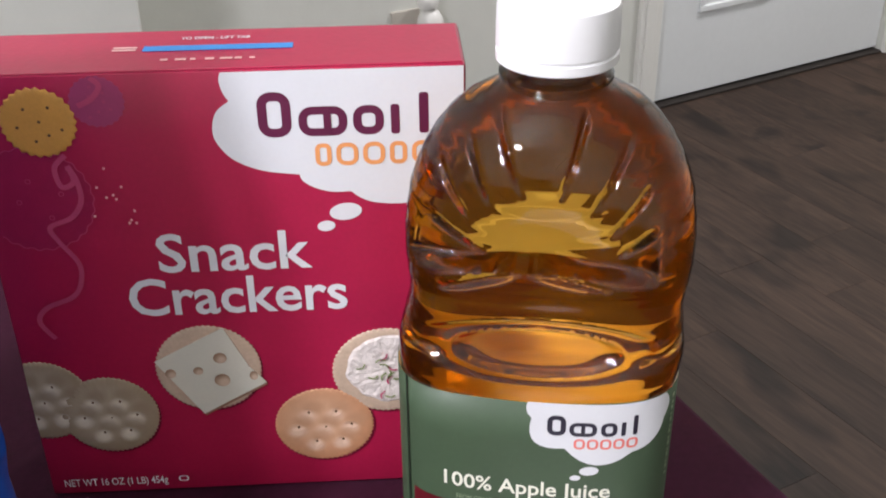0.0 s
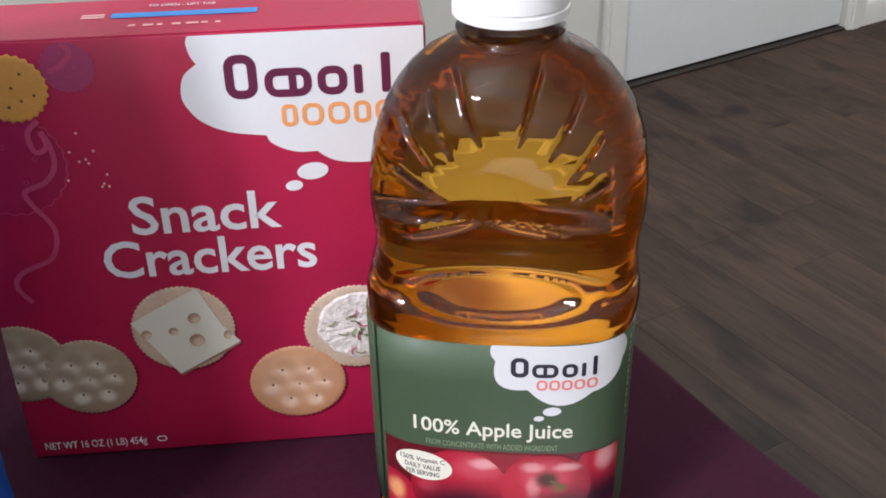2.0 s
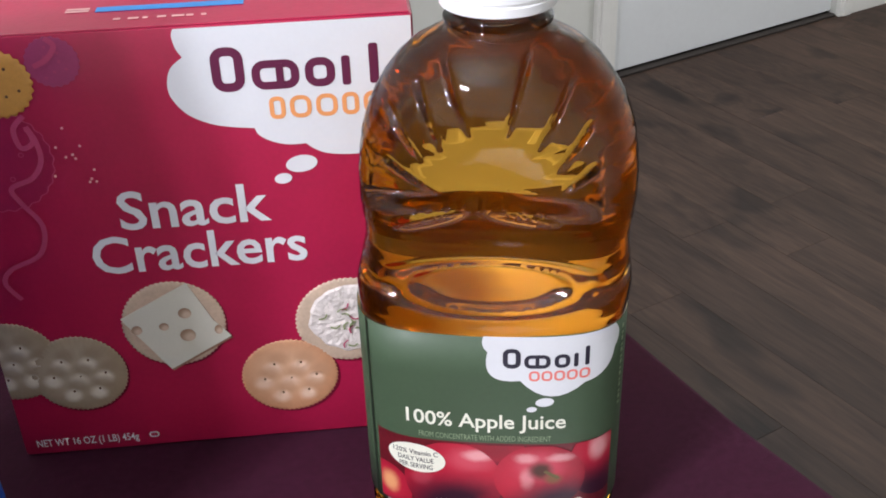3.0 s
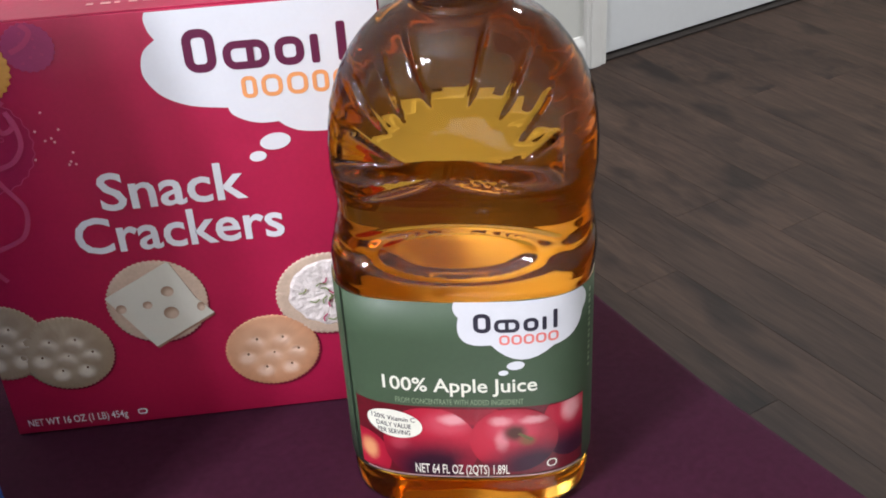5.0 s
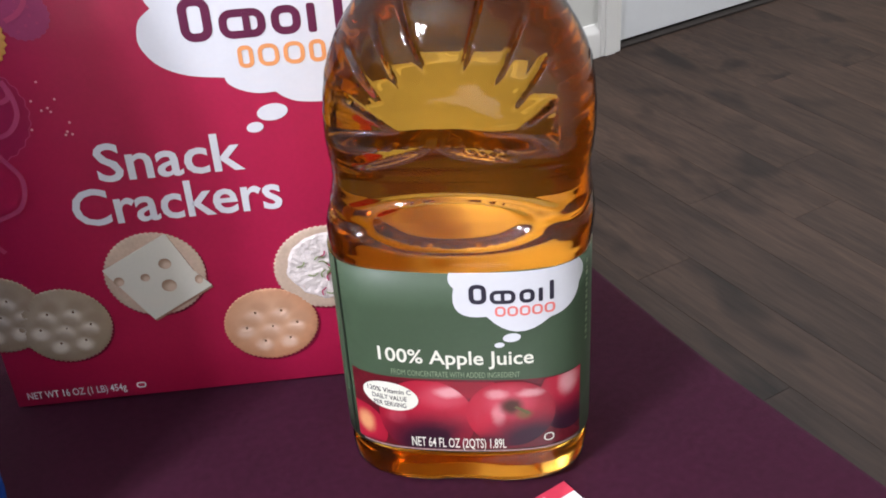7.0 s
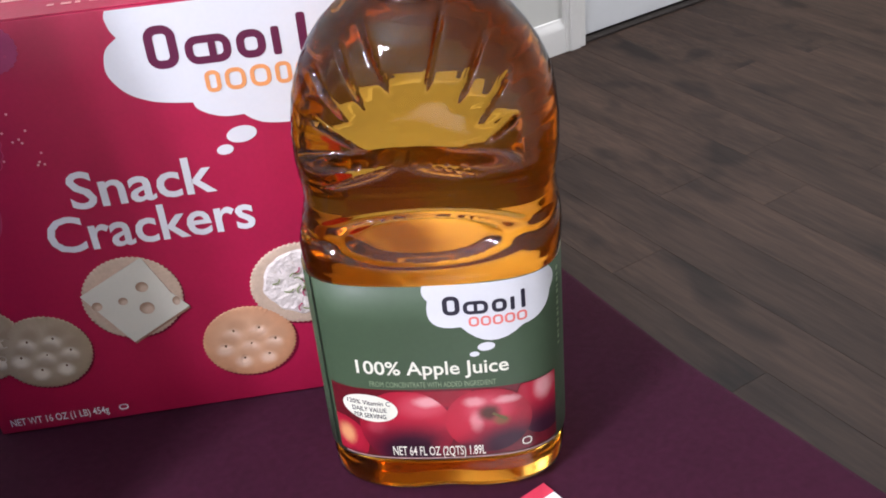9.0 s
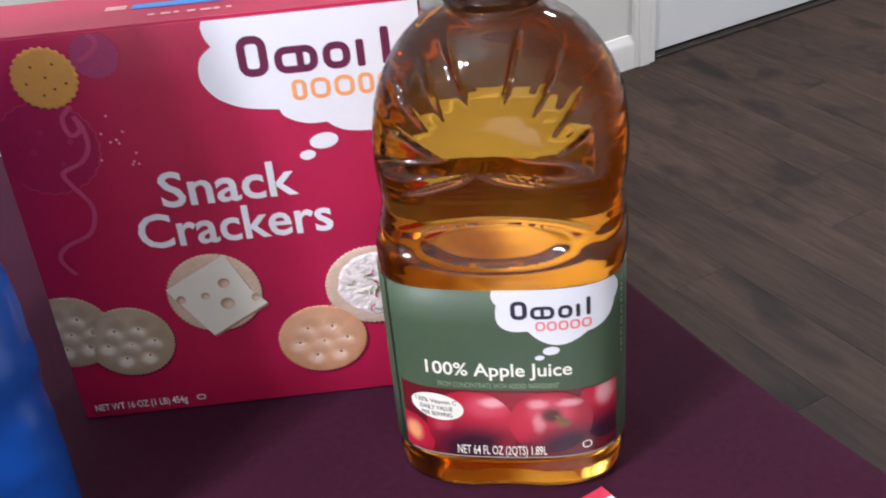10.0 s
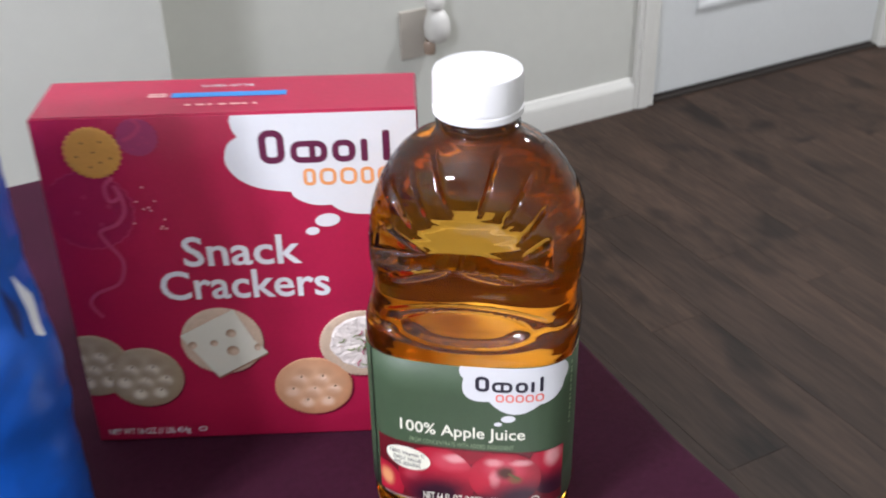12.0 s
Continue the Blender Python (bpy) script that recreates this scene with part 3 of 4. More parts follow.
def photo_print(name, base, blobs, rough=0.45, vary=0.12, scale=220.0):
    """Printed photograph: a base ink with soft patches (x, z, rx, rz, colour, strength) laid over it in turn."""
    m, t, bs = nodes_of(name)
    N, Lk = t.nodes, t.links
    co, flat_y, nz, wob = N.new("ShaderNodeTexCoord"), N.new("ShaderNodeVectorMath"), N.new("ShaderNodeTexNoise"), N.new("ShaderNodeVectorMath")
    flat_y.operation, wob.operation = "MULTIPLY", "MULTIPLY_ADD"
    flat_y.inputs[1].default_value = (1, 0, 1)
    Lk.new(co.outputs["Object"], flat_y.inputs[0])
    nz.inputs["Scale"].default_value, nz.inputs["Detail"].default_value = scale, 3
    Lk.new(co.outputs["Object"], nz.inputs["Vector"])
    wob.inputs[1].default_value = (0.0016, 0, 0.0016)
    Lk.new(nz.outputs["Color"], wob.inputs[0])
    Lk.new(flat_y.outputs[0], wob.inputs[2])
    first = N.new("ShaderNodeMix")
    first.data_type = "RGBA"
    first.inputs["A"].default_value = (*[c * (1 - vary) for c in base], 1)
    first.inputs["B"].default_value = (*[min(0.9, c * (1 + vary)) for c in base], 1)
    Lk.new(nz.outputs["Fac"], first.inputs["Factor"])
    last = first.outputs["Result"]
    for x, z, rx, rz, colour, strength in blobs:
        mp, gr, rg, mix = N.new("ShaderNodeMapping"), N.new("ShaderNodeTexGradient"), N.new("ShaderNodeMapRange"), N.new("ShaderNodeMix")
        mp.vector_type = "TEXTURE"
        mp.inputs["Location"].default_value = (x + 0.0008, 0, z + 0.0008)
        mp.inputs["Scale"].default_value = (rx, 1, rz)
        Lk.new(wob.outputs[0], mp.inputs[0])
        gr.gradient_type = "SPHERICAL"
        Lk.new(mp.outputs[0], gr.inputs[0])
        rg.interpolation_type = "SMOOTHSTEP"
        rg.inputs["From Max"].default_value, rg.inputs["To Max"].default_value = 0.75, strength
        Lk.new(gr.outputs["Fac"], rg.inputs["Value"])
        mix.data_type = "RGBA"
        mix.inputs["B"].default_value = (*colour, 1)
        Lk.new(rg.outputs["Result"], mix.inputs["Factor"])
        Lk.new(last, mix.inputs["A"])
        last = mix.outputs["Result"]
    Lk.new(last, bs.inputs["Base Color"])
    bs.inputs["Roughness"].default_value = rough
    return m


def cracker_photo(name, cx, cz, rx, rz, dimples, rim, body, puff, hollow):
    """Cracker in print: brown rim, paler body, a light puff round each pricked hole and soft hollows between."""
    blobs = [(cx - 0.10 * rx, cz + 0.12 * rz, 1.10 * rx, 1.10 * rz, body, 0.95)]
    for dx, dz in dimples:
        x, z = cx + dx * rx, cz + dz * rz
        blobs.append((x + 0.10 * rx, z + 0.15 * rz, 0.32 * rx, 0.28 * rz, hollow, 0.75))
        blobs.append((x - 0.03 * rx, z - 0.10 * rz, 0.26 * rx, 0.25 * rz, puff, 0.95))
    return photo_print(name, rim, blobs, 0.5, 0.14, 260)


def printed_cracker(cx, cz, rx, rz, mat, dimples, turn=0.0, layer=2, clip=None, teeth=60, scallop=0.015):
    """A scalloped cracker print, domed and dimpled to catch shade, over a printed drop shadow."""
    ring = oval(cx, cz, rx, rz, teeth * 4, turn, scallop, teeth)
    if clip is None and teeth > 40:
        printed("printed_shadow", plate(oval(cx + 0.0007, cz - 0.0009, rx * 1.005, rz * 1.005, 72)), SHADOW_INK, layer - 0.5)
    bm = bmesh.new()
    rows = []
    for f in (1.0, 0.995, 0.97, 0.92, 0.86, 0.79, 0.72, 0.65, 0.58, 0.51, 0.44, 0.37, 0.30, 0.23, 0.16, 0.08):
        row = []
        for x, z in ring:
            px, pz = cx + (x - cx) * f, cz + (z - cz) * f
            h = 0.0 if f == 1.0 else 0.00075 * (1 - f ** 9) ** 0.5 + 0.0001
            if f < 1.0:
                for dx, dz in dimples:
                    q = ((px - cx) / rx - dx) ** 2 + ((pz - cz) / rz - dz) ** 2
                    h += 0.00030 * math.exp(-q / 0.030) - 0.00080 * math.exp(-q / 0.0040)
                h += 0.00012 * noise.noise(Vector((px * 500, pz * 500, cx * 90)))
            row.append(bm.verts.new((px if clip is None else max(clip, px), -max(h, 0.0), pz)))
        rows.append(row)
    n = len(ring)
    for a, b in zip(rows, rows[1:]):
        for k in range(n):
            bm.faces.new((a[k], a[(k + 1) % n], b[(k + 1) % n], b[k]))
    bm.faces.new(rows[-1])
    bmesh.ops.recalc_face_normals(bm, faces=bm.faces)
    c = printed("printed_cracker", bm, mat, layer)
    for v in c.data.polygons:
        v.use_smooth = True
    for dx, dz in dimples:
        x, z = cx + dx * rx, cz + dz * rz
        if clip is not None and x < clip + 0.001:
            continue
        printed("dimple", plate(oval(x, z, rx * 0.026, rz * 0.034, 10)), CRUMB_DARK, layer + 2.4, c)
    return c


SEVEN = [(-0.30, 0.37), (0.25, 0.37), (-0.53, -0.04), (0.02, -0.04), (0.55, 0.00), (-0.18, -0.45), (0.36, -0.42)]
TAN = ((0.56, 0.27, 0.14), (0.68, 0.40, 0.25), (0.78, 0.54, 0.40), (0.52, 0.28, 0.16))
# same cracker greyed in colour for the shade on the box's left
SHADED = ((0.36, 0.27, 0.18), (0.50, 0.41, 0.30), (0.80, 0.73, 0.61), (0.34, 0.25, 0.17))
printed_cracker(0.1400, 0.0385, 0.0243, 0.0222, cracker_photo("cracker_photo_tan", 0.1400, 0.0385, 0.0243, 0.0222, SEVEN, *TAN), SEVEN)
printed_cracker(0.1720, 0.0700, 0.0262, 0.0245, CRACKER, [], layer=1)
printed_cracker(0.0365, 0.0500, 0.0236, 0.0226, cracker_photo("cracker_photo_shaded", 0.0365, 0.0500, 0.0236, 0.0226, SEVEN, *SHADED), SEVEN, layer=2)
printed_cracker(0.0060, 0.0600, 0.0230, 0.0230, cracker_photo("cracker_photo_cut", 0.0060, 0.0600, 0.0230, 0.0230, SEVEN, *SHADED), SEVEN, layer=1, clip=0.0006)
printed_cracker(0.0870, 0.0755, 0.0250, 0.0245, CRACKER, [], layer=1)
printed_cracker(0.0315, 0.2050, 0.0156, 0.0155, CRACKER_GOLD, [], layer=2, teeth=26, scallop=0.035)
for dx, dz in ((-0.3, 0.42), (0.35, 0.45), (0.05, 0.05), (0.62, -0.2), (-0.55, -0.1), (-0.12, -0.52), (0.25, -0.35)):
    printed("dimple", plate(oval(0.0315 + 0.0156 * dx, 0.205 + 0.0155 * dz, 0.0007, 0.0007, 10)), CRUMB_DARK, 6)
# slice of cheese with holes
# brown drop shadow printed under the cheese
printed("cheese_shadow", plate([(0.0967, 0.0982), (0.0629, 0.0804), (0.0829, 0.0480), (0.1143, 0.0655), (0.1070, 0.0755)], 0.0003), CHEESE_SHADOW, 5.0)
cheese = printed("cheese_slice", plate([(0.0962, 0.0992), (0.0622, 0.0812), (0.0822, 0.0492), (0.1140, 0.0668), (0.1064, 0.0765)], 0.0004), CHEESE, 5.5, None, "pale printed cheese slice")
for x, z, rx, rz in ((0.0932, 0.0822, 0.0032, 0.0030), (0.0822, 0.0752, 0.0024, 0.0022), (0.0930, 0.0692, 0.0038, 0.0036), (0.0690, 0.0742, 0.0026, 0.0026), (0.1082, 0.0712, 0.0020, 0.0026)):
    printed("hole", plate(oval(x, z, rx, rz, 20)), photo_print("cheese_hole_photo", (0.36, 0.23, 0.15), [(x + 0.3 * rx, z - 0.45 * rz, 1.3 * rx, 1.3 * rz, (0.66, 0.50, 0.38), 0.95)]), 7.6, cheese)


def spread():
    bm = bmesh.new()
    n = 60
    rows = []
    for f in (1.0, 0.94, 0.7, 0.45, 0.2):
        row = []
        for k in range(n):
            a = 2 * math.pi * k / n
            r = f * (1 + 0.07 * noise.noise(Vector((3 * math.cos(a), 3 * math.sin(a), 4))))
            x, z = 0.174 + 0.0215 * r * math.cos(a), 0.0715 + 0.0195 * r * math.sin(a)
            h = 0.0 if f == 1.0 else 0.0006 + 0.0005 * noise.noise(Vector((x * 420, z * 420, 1)))
            row.append(bm.verts.new((x, -h, z)))
        rows.append(row)
    for a, b in zip(rows, rows[1:]):
        for k in range(n):
            bm.faces.new((a[k], a[(k + 1) % n], b[(k + 1) % n], b[k]))
    bm.faces.new(rows[-1])
    bmesh.ops.recalc_face_normals(bm, faces=bm.faces)
    return bm


cream = printed("cream_topping", spread(), CREAM, 5.2, None, "pale printed cream topping with herbs")
rnd = random.Random(5)
for k in range(16):
    a = rnd.uniform(0, 6.28)
    x, z = 0.1715 + rnd.gauss(0, 0.006), 0.0700 + rnd.gauss(0, 0.006)
    printed("herb", ribbon([(x, z), (x + 0.003 * math.cos(a), z + 0.003 * math.sin(a)), (x + 0.005 * math.cos(a + 0.4), z + 0.005 * math.sin(a + 0.4))], 0.0008), HERB if k % 3 else PINK, 12, cream)
# party drawing in pink lines
printed("drawn_cracker", plate(oval(0.0570, 0.2135, 0.0113, 0.0112, 120, 0, 0.03, 22)), MAUVE, 1)
for k in range(8):
    a = k * 2.4
    printed("drawn_dot", ring_plate(0.057 + 0.0075 * math.cos(a) * (0.4 + 0.09 * k) - 0.0006, 0.2135 + 0.0075 * math.sin(a) * (0.4 + 0.09 * k) - 0.0006,
            0.057 + 0.0075 * math.cos(a) * (0.4 + 0.09 * k) + 0.0006, 0.2135 + 0.0075 * math.sin(a) * (0.4 + 0.09 * k) + 0.0006, 0.0003), PINK, 2)
printed("drawn_cracker", plate([(max(x, 0.0008), z) for x, z in oval(0.0235, 0.1690, 0.0245, 0.0245, 160, 0, 0.018, 26)]), MAUVE_DEEP, 1)
wavy = [(max(x, 0.0008), z) for x, z in oval(0.0235, 0.1690, 0.0248, 0.0248, 160, 0, 0.018, 26)]
printed("drawn_outline", ribbon(wavy[100:] + wavy[:32], 0.0005), PINK, 2)
printed("drawn_outline", ribbon(wavy[32:62], 0.0005), PINK, 2)
for x, z in ((0.022, 0.178), (0.035, 0.1715), (0.0165, 0.168), (0.0290, 0.160), (0.0400, 0.1835)):
    printed("drawn_dot", ring_plate(x - 0.0012, z - 0.0012, x + 0.0012, z + 0.0012, 0.0004), PINK, 2)
printed("streamer", ribbon([(0.056, 0.2243), (0.0592, 0.2205), (0.0552, 0.2150), (0.0490, 0.2120)], 0.0024), PINK, 3)
printed("streamer", ribbon([(0.0400, 0.190), (0.0345, 0.184), (0.0360, 0.1750), (0.0415, 0.1775), (0.0400, 0.1850)], 0.0024), PINK, 3)
printed("streamer", ribbon([(0.0400, 0.1850), (0.0428, 0.1780), (0.0430, 0.1680), (0.0375, 0.1600), (0.0275, 0.1555),
        (0.0300, 0.1480), (0.0370, 0.1350), (0.0325, 0.1205), (0.0180, 0.1135), (0.0135, 0.1060), (0.0190, 0.0965)], 0.0024), PINK, 4)
for x, z in ((0.055, 0.183), (0.061, 0.174), (0.054, 0.169), (0.057, 0.170), (0.058, 0.168), (0.065, 0.162), (0.062, 0.156), (0.065, 0.156), (0.063, 0.1575), (0.0505, 0.1740), (0.0475, 0.1600)):
    printed("drawn_dot", plate(oval(x, z, 0.0006, 0.0006, 10)), DOT, 2)

TOPM = Matrix.Translation((0, 0, BH + 0.0007)) @ pose(0, 0, 0, -90)


def on_top(name, bm, mat, layer=1, label=""):
    return part(name, moved(bm, Matrix.Translation((0, 0, 0.0002 * layer)) @ TOPM), mat, flap, label)


on_top("tear_tab", plate([(0.0735, 0.0225), (0.1375, 0.0225), (0.1375, 0.0285), (0.0735, 0.0285)]), BLUE_BAR, 1, "blue printed tear tab")
on_top("instruction", lettering("TO OPEN - LIFT TAB", 0.0880, 0.0360, 0.1180, 0.0032, bold=0.012), CARD_WHITE, 1)
for k, w in enumerate((0.004, 0.006, 0.003, 0.005, 0.007, 0.004, 0.003)):
    x = 0.083 + 0.0062 * k
    on_top("date_bar", plate([(x, 0.0108), (x + w * 0.75, 0.0108), (x + w * 0.75, 0.0128), (x, 0.0128)]), DOT, 1)
for z in (0.0245, 0.0275):
    on_top("date_bar", plate([(0.0605, z - 0.001), (0.0705, z - 0.001), (0.0705, z + 0.0008), (0.0605, z + 0.0008)]), DOT, 1)

# ---------------------------------------------------------------- juice bottle
BA, BB, BX, BY, BTURN = 0.0598, 0.0445, 0.2375, -0.0505, -10.0
PROFILE = [(0.000, 0.890), (0.0012, 0.925), (0.004, 0.955), (0.011, 0.966), (0.0150, 0.960), (0.0172, 0.935), (0.0192, 0.950), (0.0210, 0.972), (0.0225, 0.966), (0.0245, 0.962),
           (0.1195, 0.962), (0.1225, 0.966), (0.126, 0.973), (0.131, 0.975), (0.136, 0.963), (0.142, 0.943), (0.148, 0.924), (0.154, 0.915), (0.160, 0.920), (0.166, 0.936), (0.172, 0.947), (0.180, 0.949),
           (0.187, 0.939), (0.195, 0.920), (0.2025, 0.885), (0.210, 0.832), (0.2175, 0.760), (0.2245, 0.672), (0.2300, 0.570), (0.2335, 0.458), (0.2355, 0.382), (0.2372, 0.345)]
POWER = 3.4                     # how square the body is
SHIFT = 0.0030                  # label prints sit this far round to the side


DEPTH = [(0.176, 0.04205), (0.187, 0.0426), (0.195, 0.0425), (0.2025, 0.0420), (0.210, 0.0404), (0.2175, 0.0374), (0.2245, 0.0335), (0.2300, 0.0292), (0.2335, 0.0256), (0.2372, 0.0206)]


def depth_at(z):
    """Half the shoulder's depth, leaning in from the body to the neck."""
    for (z0, s0), (z1, s1) in zip(DEPTH, DEPTH[1:]):
        if z <= z1:
            return s0 + (s1 - s0) * (z - z0) / (z1 - z0)
    return DEPTH[-1][1]


def profile_at(z):
    for (z0, s0), (z1, s1) in zip(PROFILE, PROFILE[1:]):
        if z <= z1:
            t = (z - z0) / (z1 - z0)
            t = t * t * (3 - 2 * t) if z > 0.1225 and z < 0.2 else t
            return s0 + (s1 - s0) * t
    return PROFILE[-1][1]


def bottle_ring(z, shrink=0.0, n=144):
    """The bottle's outline at a height: a rounded square below that turns round towards the neck."""
    s = profile_at(z)
    k = min(1, max(0, (z - 0.160) / 0.055))
    power = POWER + (2.0 - POWER) * k
    a, b = BA * s, BB * s if z < DEPTH[0][0] else depth_at(z)
    lean = min(1, max(0, (z - 0.115) / 0.045))
    out = []
    for i in range(n):
        t = 2 * math.pi * i / n
        c, q = math.cos(t), math.sin(t)
        r = (abs(c / a) ** power + abs(q / b) ** power) ** (-1 / power) - shrink
        # pinched line round the sides, over the band that holds the label
        r -= 0.0016 * math.exp(-((z - 0.1385) / 0.0020) ** 2) * min(1, max(0, (abs(c) - 0.62) / 0.12))
        out.append((r * c + 0.0026 * lean, r * q))
    return out


# pressed fan of ribs on the shoulders: (start, end) in (x, z) from the shell's hub
HUB_X, HUB_Z = -0.0050, 0.1780
FAN = [((-0.002, 0.029), (-0.012, 0.056)), ((0.012, 0.029), (0.020, 0.056)), ((0.024, 0.023), (0.036, 0.047)), ((0.031, 0.012), (0.044, 0.031)), ((0.034, 0.003), (0.046, 0.014)),
       ((-0.013, 0.022), (-0.022, 0.046)), ((-0.021, 0.015), (-0.034, 0.035)), ((-0.017, 0.001), (-0.036, 0.014))]


def relief(x, z, front):
    """Depth pressed into the bottle's wall at (x, z) of its front or back."""
    d = 0.0
    if front:
        e = ((x - 0.0005) / 0.0350) ** 2 + ((z - 0.1420) / 0.0105) ** 2
        if e < 1:                # thumb dent with steep walls
            w = min(1, (1 - e) * 2.0)
            d += 0.0042 * w * w * (3 - 2 * w) * (1 + 0.25 * (z - 0.1420) / 0.0105)
        if 0.85 < e < 1.9:       # its raised rim
            d -= 0.0015 * math.sin(math.pi * (e - 0.85) / 1.05) ** 2
    if front and z > 0.155:
        # the shell-shaped panel is deepest at its hub and runs out under the ribs
        rx, rz = x - HUB_X, z - HUB_Z
        up = math.atan2(rz, abs(rx))
        q = math.hypot(0.38 * rx, rz)
        if q < 0.038 and abs(rx) < 0.049:
            side = min(1, max(0, (up + 0.15) / 0.15))
            d += SLOPE * (0.038 - q) * side * side * (3 - 2 * side) * (1 - (rx / 0.049) ** 6)
        for (ax, az), (bx, bz) in FAN:
            vx, vz = bx - ax, bz - az
            ln = math.hypot(vx, vz)
            t = max(0, min(1, ((rx - ax) * vx + (rz - az) * vz) / ln ** 2))
            dist = math.hypot(rx - ax - t * vx, rz - az - t * vz)
            w = 0.0014 + 0.0010 * t
            if dist < w:
                d += (0.0022 + 0.0016 * t) * (1 - dist / w) * min(1, 4 * t + 0.2, 6 * (1 - t) + 0.2)
        for sx, tilt in ((1, -0.20), (-1, -0.34)):
            px, pz = sx * rx - 0.0165, rz - 0.001 - tilt * (sx * rx - 0.002)
            e = (px / 0.0170) ** 2 + (pz / 0.0042) ** 2
            if e < 1:
                fall = 0.5 - 0.5 * pz / 0.0042
                d += 0.0034 * (1 - (px / 0.0170) ** 2) * min(fall / 0.75, (1 - fall) / 0.25)
    return d


SLOPE = 0.38                    # lean of the shell panel towards its hub


def bottle_skin(shrink, top, n=336, floor_z=0.0):
    bm = bmesh.new()
    zs = [z for z, s in PROFILE if z < 0.0245] + [0.0245, 0.05, 0.08, 0.105, 0.1195] + [0.1205 + 0.00085 * k for k in range(143)]
    zs = sorted(z for z in zs if floor_z <= z <= top)
    rings = []
    for z in zs:
        ring = []
        for x, y in bottle_ring(z, shrink, n):
            d = relief(x, z, y < 0) * min(1, max(0, (abs(y) / (BB * 0.50)) - 0.25)) if z > 0.122 else 0.0
            y2 = y - math.copysign(d, y)
            if z < 0.016:
                ang = math.atan2(y, x)
                f = 1 - 0.035 * max(0, math.cos(4 * ang)) * (1 - z / 0.016)
                x, y2 = x * f, y2 * f
            ring.append(bm.verts.new((x, y2, z)))
        rings.append(ring)
    for a, b in zip(rings, rings[1:]):
        for k in range(n):
            bm.faces.new((a[k], a[(k + 1) % n], b[(k + 1) % n], b[k]))
    return bm, rings


bottle = thing("juice_bottle", pose(BX, BY, Z0, 0, 0, BTURN), "clear bottle of amber apple juice, green label and white cap", "bottle")
skin, rings = bottle_skin(0.0, 0.2371)
skin.faces.new(rings[0][::-1])
# neck with its support ring
n = len(rings[-1])
last = rings[-1]
for r, z in ((0.0199, 0.2382), (0.0198, 0.2394), (0.0212, 0.2398), (0.0213, 0.2412), (0.0190, 0.2418), (0.0184, 0.2432), (0.0182, 0.258)):
    ring = [skin.verts.new((0.0026 + r * math.cos(2 * math.pi * k / n), r * math.sin(2 * math.pi * k / n), z)) for k in range(n)]
    for k in range(n):
        skin.faces.new((last[k], last[(k + 1) % n], ring[(k + 1) % n], ring[k]))
    last = ring
part("bottle_body", skin, CLEAR, bottle, "clear moulded plastic", 60)
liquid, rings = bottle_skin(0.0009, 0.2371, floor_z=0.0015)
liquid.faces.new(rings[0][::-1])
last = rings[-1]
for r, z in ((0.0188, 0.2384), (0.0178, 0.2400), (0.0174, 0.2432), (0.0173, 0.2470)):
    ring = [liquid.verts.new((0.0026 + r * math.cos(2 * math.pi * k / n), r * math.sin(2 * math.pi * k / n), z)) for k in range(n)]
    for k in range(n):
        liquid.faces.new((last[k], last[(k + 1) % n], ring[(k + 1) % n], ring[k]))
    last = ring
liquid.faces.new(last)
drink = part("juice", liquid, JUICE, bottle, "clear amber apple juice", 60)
drink.visible_shadow = False     # left out of shadow rays, so lamps light the label's inside directly


def cap_mesh():
    n = 120
    bm = bmesh.new()
    rows = []
    for r, z, ridge in ((0.0222, 0.2452, 0), (0.0226, 0.2456, 0), (0.0226, 0.2488, 0), (0.0219, 0.2492, 0), (0.0219, 0.2500, 0), (0.0226, 0.2504, 1), (0.0224, 0.2650, 1), (0.0218, 0.2668, 0), (0.0205, 0.2676, 0), (0.0190, 0.2678, 0), (0.0186, 0.2674, 0)):
        rows.append([bm.verts.new(((r - (0.00035 if ridge and k % 2 else 0)) * math.cos(2 * math.pi * k / n), (r - (0.00035 if ridge and k % 2 else 0)) * math.sin(2 * math.pi * k / n), z)) for k in range(n)])
    for a, b in zip(rows, rows[1:]):
        for k in range(n):
            bm.faces.new((a[k], a[(k + 1) % n], b[(k + 1) % n], b[k]))
    bm.faces.new(rows[-1])
    bm.faces.new(rows[0][::-1])
    return bm


part("screw_cap", moved(cap_mesh(), Matrix.Translation((0.0026, 0, 0.0012))), CAP_WHITE, bottle, "ribbed white screw cap", 40)


# label: printed shapes laid round the bottle's front
def bend(bm, off):
    """Lays a flat (x, z) print on the bottle's curved front, off metres proud."""
    for _ in range(4):
        es = [e for e in bm.edges if abs(e.verts[0].co.x - e.verts[1].co.x) > 0.006]
        if not es:
            break
        bmesh.ops.subdivide_edges(bm, edges=es, cuts=1)
    bmesh.ops.triangulate(bm, faces=[f for f in bm.faces if len(f.verts) > 4])
    for v in bm.verts:
        a, b = BA * 0.966 + off, BB * 0.966 + off
        x = max(-a * 0.999, min(a * 0.999, v.co.x + SHIFT))
        v.co = Vector((x, -b * (1 - abs(x / a) ** POWER) ** (1 / POWER) + (v.co.y if abs(v.co.y) < 1e-9 else 0), v.co.z + 0.0005 + 0.0012 * max(0, -x / 0.04)))
    return bm


